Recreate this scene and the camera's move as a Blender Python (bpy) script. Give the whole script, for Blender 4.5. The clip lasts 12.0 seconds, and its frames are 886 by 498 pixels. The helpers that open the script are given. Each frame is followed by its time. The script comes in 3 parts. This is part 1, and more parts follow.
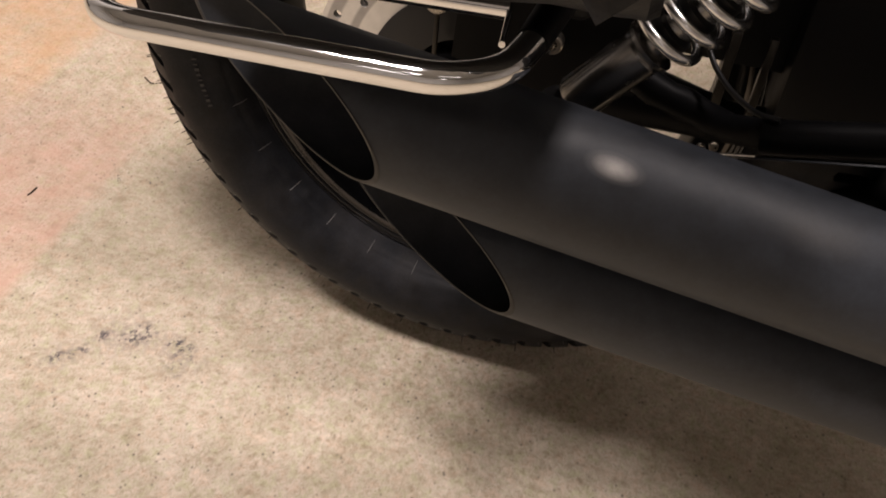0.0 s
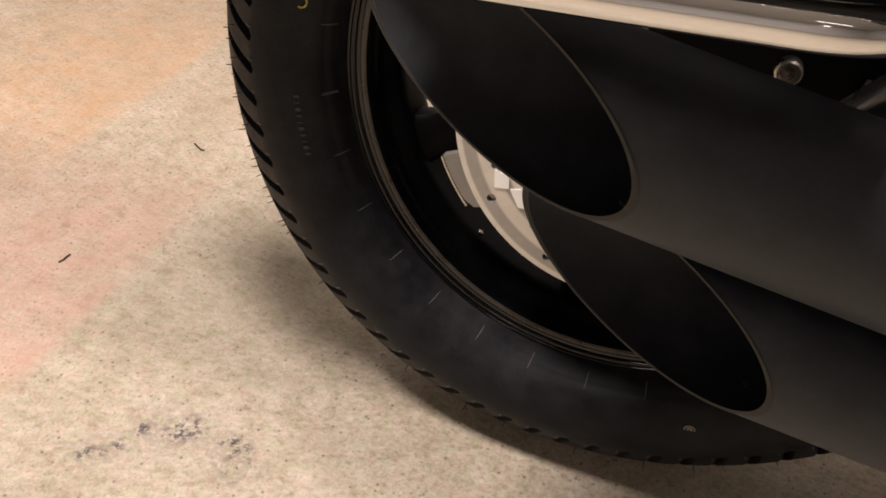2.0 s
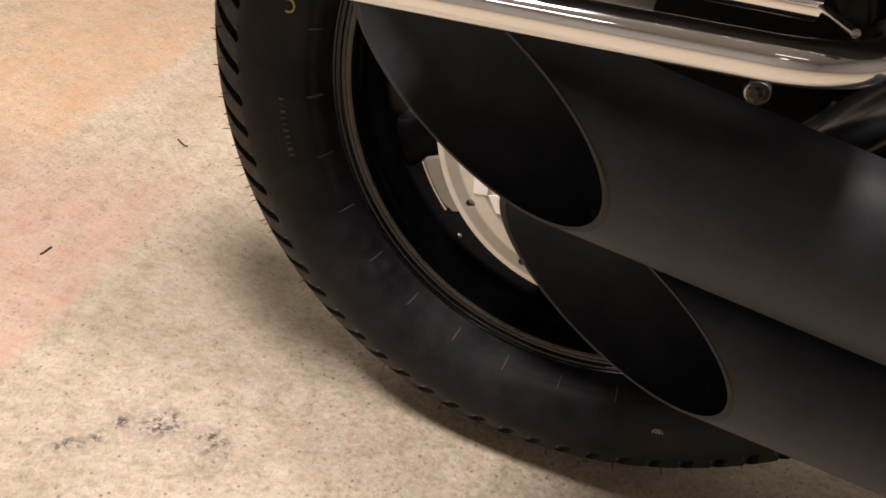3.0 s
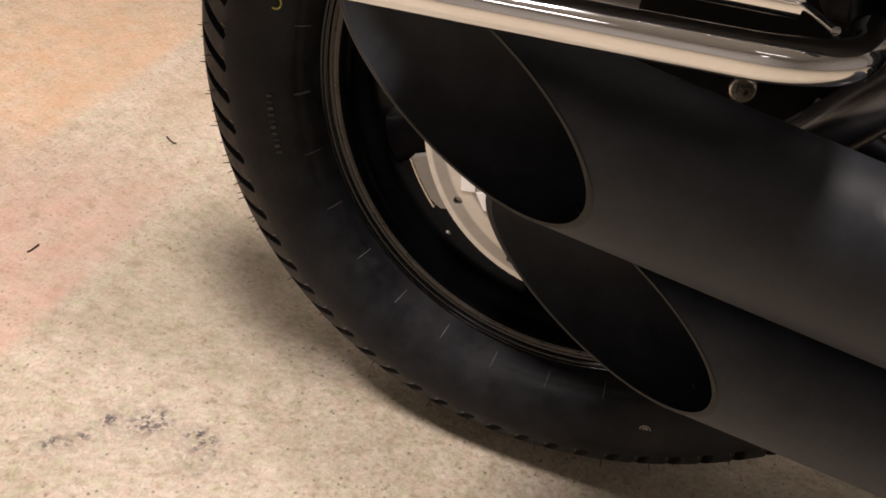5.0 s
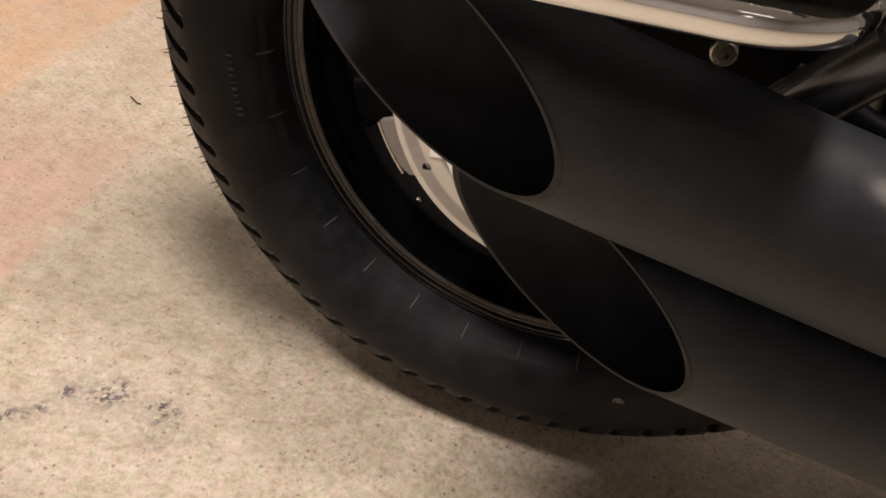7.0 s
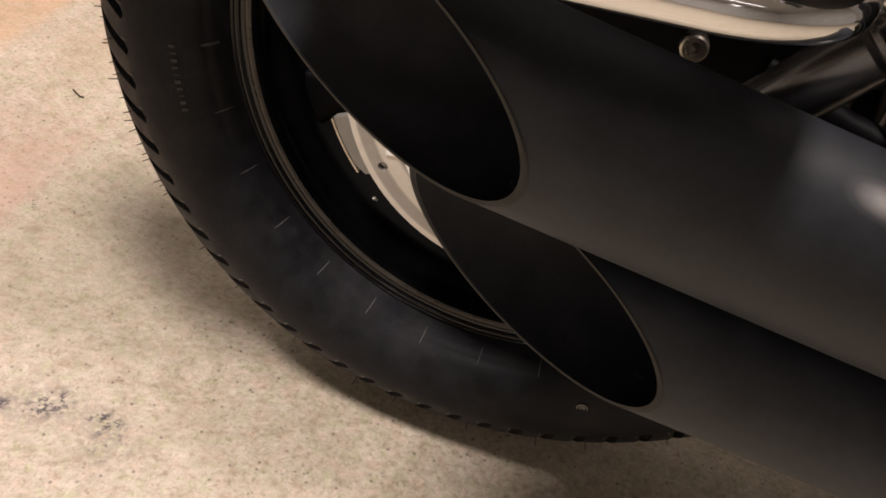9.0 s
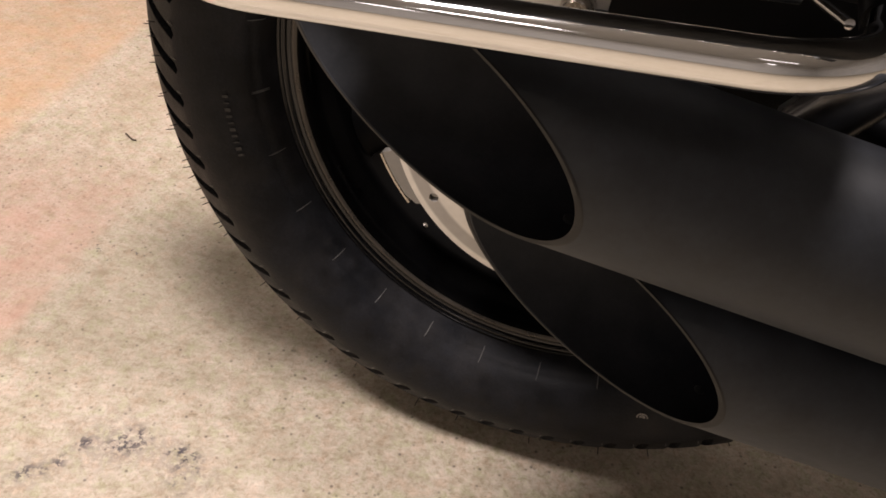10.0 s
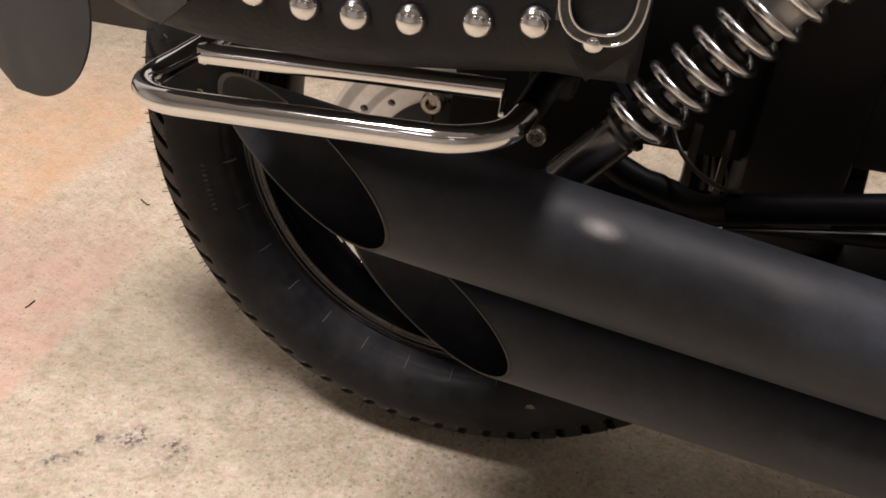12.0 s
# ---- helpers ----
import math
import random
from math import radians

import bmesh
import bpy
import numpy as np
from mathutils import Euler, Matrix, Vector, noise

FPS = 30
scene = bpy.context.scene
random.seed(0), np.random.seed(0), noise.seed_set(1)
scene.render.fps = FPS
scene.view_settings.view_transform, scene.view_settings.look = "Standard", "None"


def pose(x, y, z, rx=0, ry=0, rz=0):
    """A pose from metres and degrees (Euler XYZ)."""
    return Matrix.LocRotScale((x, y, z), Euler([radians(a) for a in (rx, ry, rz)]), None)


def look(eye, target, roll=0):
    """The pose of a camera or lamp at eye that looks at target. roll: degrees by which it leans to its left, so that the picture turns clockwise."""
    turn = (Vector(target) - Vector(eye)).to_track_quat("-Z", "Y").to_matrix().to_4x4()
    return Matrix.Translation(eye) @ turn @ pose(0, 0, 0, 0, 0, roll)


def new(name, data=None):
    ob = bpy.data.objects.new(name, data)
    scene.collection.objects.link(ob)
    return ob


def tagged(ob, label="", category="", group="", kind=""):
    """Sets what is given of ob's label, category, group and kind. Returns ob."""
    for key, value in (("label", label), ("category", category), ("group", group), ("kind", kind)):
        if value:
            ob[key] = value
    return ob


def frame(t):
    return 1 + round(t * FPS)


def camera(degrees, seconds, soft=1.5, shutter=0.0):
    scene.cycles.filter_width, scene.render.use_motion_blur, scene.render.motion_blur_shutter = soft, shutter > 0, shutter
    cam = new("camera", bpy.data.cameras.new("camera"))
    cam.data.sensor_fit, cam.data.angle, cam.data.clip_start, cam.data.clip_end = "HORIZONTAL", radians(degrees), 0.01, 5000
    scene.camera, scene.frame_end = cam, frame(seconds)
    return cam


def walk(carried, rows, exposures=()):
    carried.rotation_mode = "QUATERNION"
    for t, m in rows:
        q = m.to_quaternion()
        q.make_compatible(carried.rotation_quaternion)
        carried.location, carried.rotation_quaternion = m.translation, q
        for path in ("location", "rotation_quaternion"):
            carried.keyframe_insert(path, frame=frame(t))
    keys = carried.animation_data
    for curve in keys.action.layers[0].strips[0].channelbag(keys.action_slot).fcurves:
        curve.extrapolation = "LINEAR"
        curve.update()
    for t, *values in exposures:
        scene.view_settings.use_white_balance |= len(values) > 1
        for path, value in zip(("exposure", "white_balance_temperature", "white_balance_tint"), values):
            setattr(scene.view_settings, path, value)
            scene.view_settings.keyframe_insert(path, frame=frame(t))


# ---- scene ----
cam = camera(54.91, 12.0, soft=1.7, shutter=0.12)
PATH = [
    (0, (0.1178, -0.5434, 0.6719), (-0.2181, 0.8248, -0.7477), 4.72),
    (0.2, (0.1224, -0.5476, 0.6480), (-0.2441, 0.9500, -0.6259), 6.09),
    (0.4, (0.1207, -0.5564, 0.6209), (-0.2383, 1.0178, -0.5606), 9.06),
    (0.5, (0.1195, -0.5565, 0.6134), (-0.2427, 1.0183, -0.5652), 10.09),
    (0.6, (0.1131, -0.5541, 0.5965), (-0.2474, 1.0235, -0.5786), 10.69),
    (1, (0.1003, -0.5475, 0.5812), (-0.3522, 0.9864, -0.6199), 9.32),
    (1.2, (0.0863, -0.5290, 0.5858), (-0.4469, 1.0334, -0.5439), 4.82),
    (1.5, (0.0314, -0.5018, 0.5549), (-0.4583, 1.0126, -0.6561), 3.09),
    (2, (0.0018, -0.5019, 0.5598), (-0.3737, 1.0388, -0.6589), 7.21),
    (2.5, (0.0013, -0.5060, 0.5622), (-0.3390, 1.0392, -0.6612), 8.76),
    (3, (0.0043, -0.5106, 0.5703), (-0.3265, 1.0432, -0.6448), 9.61),
    (5, (0.0071, -0.5099, 0.5708), (-0.3041, 1.0459, -0.6468), 9.97),
    (5.5, (0.0139, -0.5055, 0.5698), (-0.2978, 1.0332, -0.6692), 9.31),
    (6, (0.0217, -0.4982, 0.5677), (-0.2953, 1.0164, -0.6995), 8.65),
    (6.5, (0.0212, -0.4944, 0.5635), (-0.2957, 0.9964, -0.7316), 8.55),
    (7, (0.0101, -0.4884, 0.5619), (-0.2324, 1.0302, -0.7168), 11.62),
    (7.2, (0.0081, -0.4778, 0.5578), (-0.1987, 1.0578, -0.7068), 13.13),
    (8.8, (0.0035, -0.4641, 0.5480), (-0.1367, 1.0757, -0.7205), 14.52),
    (9, (0.0063, -0.4661, 0.5496), (-0.1402, 1.0711, -0.7214), 13.81),
    (9.5, (0.0038, -0.4732, 0.5574), (-0.1948, 1.0489, -0.7246), 10.58),
    (10, (-0.0028, -0.4728, 0.5704), (-0.2460, 1.0452, -0.7089), 7.65),
    (10.5, (-0.0061, -0.4913, 0.5774), (-0.2357, 1.0646, -0.6580), 7.76),
    (11, (0.0198, -0.5265, 0.6154), (-0.2580, 1.0654, -0.5630), 6.41),
    (11.2, (0.0375, -0.5404, 0.6290), (-0.2702, 1.0523, -0.5410), 5.51),
    (11.5, (0.0703, -0.5605, 0.6420), (-0.2784, 1.0354, -0.5118), 4.60),
    (12, (0.1180, -0.6076, 0.6659), (-0.2282, 0.9839, -0.4949), 4.68),
]
walk(cam, [(t, look(eye, target, roll)) for t, eye, target, roll in PATH], exposures=[(0, -0.20, 6550, 10), (0.5, -0.11, 6600, 10), (1, -0.03, 6480, 10), (1.5, -0.23, 6450, 10), (2, -0.15, 6600, 10), (2.5, -0.14, 6450, 10), (3, -0.09, 6600, 10), (5, -0.15, 6520, 10), (5.2, -0.16, 6700, 10), (5.5, -0.17, 6850, 10), (6, -0.16, 6450, 10), (6.5, -0.15, 6680, 10), (7, -0.25, 6620, 10), (9, -0.11, 6500, 10), (9.5, -0.08, 6480, 10), (10, -0.11, 6450, 10), (10.5, -0.11, 6450, 10), (11, -0.09, 6400, 10), (11.5, -0.15, 6380, 10), (12, -0.13, 6350, 10)])

# ---- light ----
world = bpy.data.worlds.new("garage_air")
scene.world = world
world.use_nodes = True
world.node_tree.nodes["Background"].inputs[0].default_value = (1.0, 0.86, 0.70, 1)
world.node_tree.nodes["Background"].inputs[1].default_value = 0.004
scene.view_settings.exposure = 0.0

WARM = (1.0, 0.885, 0.865)


def ceiling_lamp(x, y, z, sx, sy, watts, turn=0.0, colour=WARM):
    d = bpy.data.lights.new("tube_light", "AREA")
    d.shape, d.size, d.size_y, d.energy, d.color = "RECTANGLE", sx, sy, watts, colour
    ob = new("tube_light", d)
    ob.matrix_world = pose(x, y, z, 0, 0, turn)
    return ob


LAMPS = [
    (-0.80, -0.71, 2.40, 0.50, 0.32, 86, 0),
    (0.76, 0.18, 2.40, 0.24, 0.24, 30, 0),
    (-0.86, -2.35, 2.40, 0.55, 0.10, 3.0, 0),
    (0.95, -2.25, 2.40, 1.30, 0.12, 1.4, 0),
    (-1.75, -3.70, 2.40, 0.30, 0.30, 1.5, 0),
    (1.00, -3.70, 2.40, 0.36, 0.36, 1.2, 0),
]
for row in LAMPS:
    ceiling_lamp(*row)


# ---- materials ----
def nodes_of(name):
    m = bpy.data.materials.new(name)
    m.use_nodes = True
    nt = m.node_tree
    return m, nt, nt.nodes["Principled BSDF"]


def link(nt, a, b):
    nt.links.new(a, b)


def noise_tex(nt, scale, detail=4.0, rough=0.55, coord="Object", distortion=0.0):
    tc = nt.nodes.new("ShaderNodeTexCoord")
    n = nt.nodes.new("ShaderNodeTexNoise")
    n.inputs["Scale"].default_value = scale
    n.inputs["Detail"].default_value = detail
    n.inputs["Roughness"].default_value = rough
    n.inputs["Distortion"].default_value = distortion
    link(nt, tc.outputs[coord], n.inputs["Vector"])
    return n


def ramp(nt, src, stops):
    r = nt.nodes.new("ShaderNodeValToRGB")
    els = r.color_ramp.elements
    els[0].position, els[0].color = stops[0][0], (*stops[0][1], 1)
    els[1].position, els[1].color = stops[-1][0], (*stops[-1][1], 1)
    for p, c in stops[1:-1]:
        e = els.new(p)
        e.color = (*c, 1)
    link(nt, src, r.inputs[0])
    return r


def grey(v):
    return (v, v, v)


def mixed(nt, kind, fac, a, b):
    m = nt.nodes.new("ShaderNodeMix")
    m.data_type, m.blend_type = "RGBA", kind
    for sock, val in ((m.inputs[0], fac), (m.inputs[6], a), (m.inputs[7], b)):
        if hasattr(val, "is_linked"):
            link(nt, val, sock)
        elif isinstance(val, tuple):
            sock.default_value = (*val, 1)
        else:
            sock.default_value = val
    return m.outputs[2]


def surface(name, base, rough, metal=0.0, vary=0.25, scale=40.0, fine=600.0, bump=0.1, bump_dist=0.0006,
            rough_vary=0.12, coat=0.0, spec=0.5, dust=0.0):
    """A surface with colour and gloss that vary at two scales, fine relief and, if asked for, grey dust."""
    m, nt, p = nodes_of(name)
    big, small = noise_tex(nt, scale, 5), noise_tex(nt, fine, 3)
    lo, hi = tuple(c * (1 - vary) for c in base), tuple(min(1, c * (1 + vary)) for c in base)
    r1 = ramp(nt, big.outputs[0], [(0.3, lo), (0.7, hi)])
    r2 = ramp(nt, small.outputs[0], [(0.3, grey(1 - vary * 0.6)), (0.7, grey(1.0))])
    col = mixed(nt, "MULTIPLY", 1.0, r1.outputs[0], r2.outputs[0])
    if dust:
        d = noise_tex(nt, scale * 0.35, 6, 0.65)
        dr = ramp(nt, d.outputs[0], [(0.45, grey(0)), (0.75, grey(dust))])
        col = mixed(nt, "MIX", dr.outputs[0], col, (0.22, 0.19, 0.16))
    link(nt, col, p.inputs["Base Color"])
    rr = ramp(nt, big.outputs[0], [(0.25, grey(max(0.02, rough - rough_vary))), (0.75, grey(min(1, rough + rough_vary)))])
    link(nt, rr.outputs[0], p.inputs["Roughness"])
    p.inputs["Metallic"].default_value = metal
    p.inputs["Coat Weight"].default_value = coat
    p.inputs["Coat Roughness"].default_value = 0.10
    p.inputs["Specular IOR Level"].default_value = spec
    if bump:
        b = nt.nodes.new("ShaderNodeBump")
        b.inputs["Strength"].default_value, b.inputs["Distance"].default_value = bump, bump_dist
        link(nt, small.outputs[0], b.inputs["Height"])
        link(nt, b.outputs[0], p.inputs["Normal"])
    return m


def concrete():
    """Bare slab: mottled cream cement, fine dark grit, pink and rust tints, a few oil-black scuffs."""
    m, nt, p = nodes_of("bare_concrete")
    base = noise_tex(nt, 14, 8, 0.68)
    r0 = ramp(nt, base.outputs[0], [(0.28, (0.385, 0.335, 0.250)), (0.42, (0.455, 0.400, 0.310)), (0.55, (0.50, 0.44, 0.355)), (0.74, (0.56, 0.50, 0.41))])
    blotch = noise_tex(nt, 48, 7, 0.74)
    r1 = ramp(nt, blotch.outputs[0], [(0.30, (0.70, 0.64, 0.55)), (0.42, (0.91, 0.885, 0.84)), (0.54, (1.03, 1.01, 1.0)), (0.68, grey(1.15))])
    col = mixed(nt, "MULTIPLY", 1.0, r0.outputs[0], r1.outputs[0])
    hue = noise_tex(nt, 75, 4, 0.65)
    r3 = ramp(nt, hue.outputs[0], [(0.34, (0.94, 1.01, 0.88)), (0.5, grey(1.0)), (0.66, (1.05, 0.975, 0.945))])
    col = mixed(nt, "MULTIPLY", 1.0, col, r3.outputs[0])
    grain = noise_tex(nt, 190, 6, 0.80, distortion=0.6)
    r2 = ramp(nt, grain.outputs[0], [(0.28, (0.52, 0.46, 0.38)), (0.40, (0.85, 0.825, 0.77)), (0.50, grey(1.0)), (0.62, grey(1.14))])
    col = mixed(nt, "MULTIPLY", 1.0, col, r2.outputs[0])
    tcv = nt.nodes.new("ShaderNodeTexCoord")
    chip = nt.nodes.new("ShaderNodeTexVoronoi")
    chip.inputs["Scale"].default_value = 430
    link(nt, tcv.outputs["Object"], chip.inputs["Vector"])
    chips = nt.nodes.new("ShaderNodeSeparateColor")
    link(nt, chip.outputs["Color"], chips.inputs[0])
    r4 = ramp(nt, chips.outputs[0], [(0.0, (0.62, 0.58, 0.50)), (0.10, (0.88, 0.86, 0.82)), (0.45, grey(1.0)), (0.85, grey(1.02)), (1.0, grey(1.16))])
    col = mixed(nt, "MULTIPLY", 0.45, col, r4.outputs[0])
    # single dark grains
    tc = nt.nodes.new("ShaderNodeTexCoord")
    v = nt.nodes.new("ShaderNodeTexVoronoi")
    v.inputs["Scale"].default_value = 125
    link(nt, tc.outputs["Object"], v.inputs["Vector"])
    sp = ramp(nt, v.outputs["Distance"], [(0.10, grey(1)), (0.22, grey(0))])
    thin = noise_tex(nt, 60, 2)
    tr = ramp(nt, thin.outputs[0], [(0.44, grey(0)), (0.58, grey(0.72))])
    spk = mixed(nt, "MULTIPLY", 1.0, sp.outputs[0], tr.outputs[0])
    col = mixed(nt, "MIX", spk, col, (0.10, 0.08, 0.06))
    sep = nt.nodes.new("ShaderNodeSeparateXYZ")
    wob = noise_tex(nt, 7, 5, 0.6)
    addv = nt.nodes.new("ShaderNodeVectorMath")
    addv.operation = "MULTIPLY_ADD"
    link(nt, wob.outputs["Color"], addv.inputs[0])
    addv.inputs[1].default_value = (0.10, 0.10, 0)
    link(nt, tc.outputs["Object"], addv.inputs[2])
    link(nt, addv.outputs[0], sep.inputs[0])

    def patch(x, y, r, soft, amount, tint, broken=0.0, bscale=90, kind="MIX"):
        """A stain about (x, y) of radius r, with a ragged edge."""
        nonlocal col
        d = nt.nodes.new("ShaderNodeVectorMath")
        d.operation = "DISTANCE"
        comb = nt.nodes.new("ShaderNodeCombineXYZ")
        link(nt, sep.outputs[0], comb.inputs[0])
        link(nt, sep.outputs[1], comb.inputs[1])
        link(nt, comb.outputs[0], d.inputs[0])
        d.inputs[1].default_value = (x + 0.05, y + 0.05, 0)
        f = ramp(nt, d.outputs["Value"], [(max(0.0, r - soft), grey(amount)), (r + soft, grey(0))]).outputs[0]
        if broken:
            n = noise_tex(nt, bscale, 5, 0.65)
            f = mixed(nt, "MULTIPLY", 1.0, f, ramp(nt, n.outputs[0], [(broken, grey(0)), (broken + 0.06, grey(1))]).outputs[0])
        col = mixed(nt, kind, f, col, tint)

    # an old pink wash with a straight masked edge
    raw = nt.nodes.new("ShaderNodeSeparateXYZ")
    link(nt, tc.outputs["Object"], raw.inputs[0])

    def slope(out, lo, hi):
        mr = nt.nodes.new("ShaderNodeMapRange")
        mr.inputs["From Min"].default_value, mr.inputs["From Max"].default_value = lo, hi
        link(nt, out, mr.inputs["Value"])
        return mr.outputs[0]

    wash = noise_tex(nt, 26, 5, 0.6)
    for tint, lo, hi, edges in (((0.63, 0.35, 0.27), 0.18, 0.50, ((0, -0.433, -0.447), (0, -0.80, -0.55), (1, -0.24, -0.10), (1, 0.26, 0.10))),
                                ((0.66, 0.36, 0.18), 0.17, 0.48, ((0, -0.615, -0.640), (0, -1.00, -0.78), (1, 0.10, 0.24), (1, 0.75, 0.50)))):
        f = ramp(nt, wash.outputs[0], [(0.30, grey(lo)), (0.65, grey(hi))]).outputs[0]
        for axis, a, b in edges:
            f = mixed(nt, "MULTIPLY", 1.0, f, slope(raw.outputs[axis], a, b))
        col = mixed(nt, "MIX", f, col, tint)
    patch(-0.55, 0.38, 0.08, 0.06, 0.18, (0.55, 0.36, 0.24))
    patch(-0.33, 0.06, 0.10, 0.08, 0.30, (0.30, 0.27, 0.19))
    for x, y, r in ((-0.297, -0.121, 0.030), (-0.242, -0.130, 0.020), (-0.350, -0.155, 0.018)):
        patch(x, y, r, 0.018, 0.46, (0.25, 0.215, 0.19), 0.46, 170)
    for x, y, r, b in ((-0.354, -0.154, 0.009, 0.50), (-0.333, -0.146, 0.006, 0.50), (-0.317, -0.125, 0.008, 0.48), (-0.288, -0.124, 0.012, 0.48),
                       (-0.281, -0.113, 0.009, 0.50), (-0.245, -0.122, 0.011, 0.50), (-0.237, -0.140, 0.008, 0.53), (-0.43, 0.10, 0.03, 0.60), (-0.52, 0.20, 0.03, 0.62)):
        patch(x, y, r, 0.006, 0.95, (0.045, 0.038, 0.05), b + 0.005, 105)
    patch(-0.412, 0.069, 0.006, 0.004, 0.5, (0.24, 0.17, 0.10))
    patch(-0.546, 0.062, 0.004, 0.004, 0.5, (0.24, 0.17, 0.10))
    patch(-0.494, 0.113, 0.002, 0.004, 0.5, (0.24, 0.17, 0.10))
    link(nt, col, p.inputs["Base Color"])
    rr = ramp(nt, blotch.outputs[0], [(0.3, grey(0.55)), (0.7, grey(0.8))])
    link(nt, rr.outputs[0], p.inputs["Roughness"])
    b = nt.nodes.new("ShaderNodeBump")
    b.inputs["Strength"].default_value, b.inputs["Distance"].default_value = 0.35, 0.0008
    link(nt, grain.outputs[0], b.inputs["Height"])
    link(nt, b.outputs[0], p.inputs["Normal"])
    return m


CONCRETE = concrete()
PLASTER = surface("wall_plaster", (0.60, 0.59, 0.57), 0.8, vary=0.08, scale=3, fine=250, bump=0.2)
CEILING = surface("ceiling_paint", (0.50, 0.49, 0.475), 0.8, vary=0.06, scale=3, fine=250, bump=0.2)
DARK_BOARD = surface("dark_brown_board", (0.030, 0.024, 0.020), 0.55, vary=0.3, scale=20, fine=300, bump=0.2)
ARM_BLACK = surface("satin_black_swing_arm", (0.004, 0.004, 0.0045), 0.48, vary=0.3, scale=25, fine=500, bump=0.06, rough_vary=0.08, spec=0.07)
RUBBER = surface("tyre_rubber", (0.0095, 0.0103, 0.0128), 0.58, vary=0.60, scale=55, fine=520, bump=0.45, bump_dist=0.0006, rough_vary=0.14, dust=0.06, spec=0.20)
NUB = surface("rubber_nub", (0.12, 0.118, 0.112), 0.38, vary=0.1, scale=50, fine=900, bump=0.0)
NUB_DARK = surface("rubber_whisker", (0.012, 0.012, 0.012), 0.5, vary=0.1, scale=50, fine=900, bump=0.0)
MOULDED = surface("worn_moulded_rubber", (0.013, 0.013, 0.014), 0.5, vary=0.5, scale=300, fine=900, bump=0.1)
PRINT = surface("stamped_grey_ink", (0.30, 0.28, 0.26), 0.6, vary=0.5, scale=900, fine=2500, bump=0.0)
YELLOW = surface("yellow_ink", (0.32, 0.30, 0.04), 0.6, vary=0.5, scale=500, fine=2500, bump=0.0)
RIM_LINE = surface("dull_rim_ledge", (0.075, 0.067, 0.058), 0.30, metal=0.7, vary=0.2, scale=60, fine=700, bump=0.0)
RIM_BLACK = surface("gloss_black_rim", (0.003, 0.003, 0.0034), 0.08, vary=0.2, scale=30, fine=500, bump=0.0, rough_vary=0.03, spec=0.5)
RIM_BARREL = surface("black_rim_barrel", (0.002, 0.002, 0.0022), 0.34, vary=0.4, scale=30, fine=500, bump=0.05, rough_vary=0.10, spec=0.05)
SATIN_BLACK = surface("satin_black_frame", (0.005, 0.005, 0.0055), 0.44, vary=0.3, scale=25, fine=500, bump=0.08, rough_vary=0.08)
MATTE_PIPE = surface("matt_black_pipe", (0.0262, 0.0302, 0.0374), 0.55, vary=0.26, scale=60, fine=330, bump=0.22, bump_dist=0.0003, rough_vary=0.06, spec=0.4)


def light_spot(material, centre, turn, size, weight, rough, pale=(0.50, 0.48, 0.46)):
    """A pool of light put into the base colour: paler, glossier where rough is set, long along the pipe, with a soft
    broken edge.
    """
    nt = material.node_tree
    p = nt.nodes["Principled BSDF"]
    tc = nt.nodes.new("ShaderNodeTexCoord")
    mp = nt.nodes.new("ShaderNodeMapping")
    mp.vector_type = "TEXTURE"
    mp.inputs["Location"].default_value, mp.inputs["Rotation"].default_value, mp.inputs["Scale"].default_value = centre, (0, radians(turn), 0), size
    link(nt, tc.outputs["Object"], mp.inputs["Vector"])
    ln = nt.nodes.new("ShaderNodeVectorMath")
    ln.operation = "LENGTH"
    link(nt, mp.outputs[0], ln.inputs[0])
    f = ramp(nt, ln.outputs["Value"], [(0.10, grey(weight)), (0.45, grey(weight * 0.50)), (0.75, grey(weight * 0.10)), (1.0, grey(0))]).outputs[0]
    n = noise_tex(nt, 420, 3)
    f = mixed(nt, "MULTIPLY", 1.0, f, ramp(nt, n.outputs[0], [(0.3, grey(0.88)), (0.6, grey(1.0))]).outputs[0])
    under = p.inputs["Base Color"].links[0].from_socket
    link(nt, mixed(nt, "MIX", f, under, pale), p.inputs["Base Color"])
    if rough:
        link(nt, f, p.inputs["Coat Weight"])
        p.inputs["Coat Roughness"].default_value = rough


# two lit spots on the upper silencer, painted in as paler colour
light_spot(MATTE_PIPE, (0.1182, -0.2512, 0.3897), 9.2, (0.0165, 0.010, 0.0070), 1.0, 0.0)
light_spot(MATTE_PIPE, (0.2200, -0.2437, 0.3742), 9.2, (0.034, 0.020, 0.0120), 0.09, 0.0)
PIPE_LIP = surface("worn_pipe_lip", (0.011, 0.0107, 0.0104), 0.55, metal=0.1, vary=0.35, scale=120, fine=900, bump=0.05)
PIPE_INSIDE = surface("matt_black_pipe_inside", (0.032, 0.034, 0.038), 0.85, vary=0.22, scale=50, fine=500, bump=0.12, bump_dist=0.0003, rough_vary=0.08, spec=0.08)
RIVET_GREY = surface("dull_rivet", (0.06, 0.06, 0.06), 0.4, metal=0.6, vary=0.2, scale=150, fine=900, bump=0.0)
CHROME = surface("chrome", (0.84, 0.84, 0.84), 0.075, metal=1.0, vary=0.02, scale=12, fine=500, bump=0.0, rough_vary=0.02)
SPRING_CHROME = surface("chromed_spring_wire", (0.93, 0.93, 0.93), 0.22, metal=1.0, vary=0.03, scale=40, fine=500, bump=0.0, rough_vary=0.04)
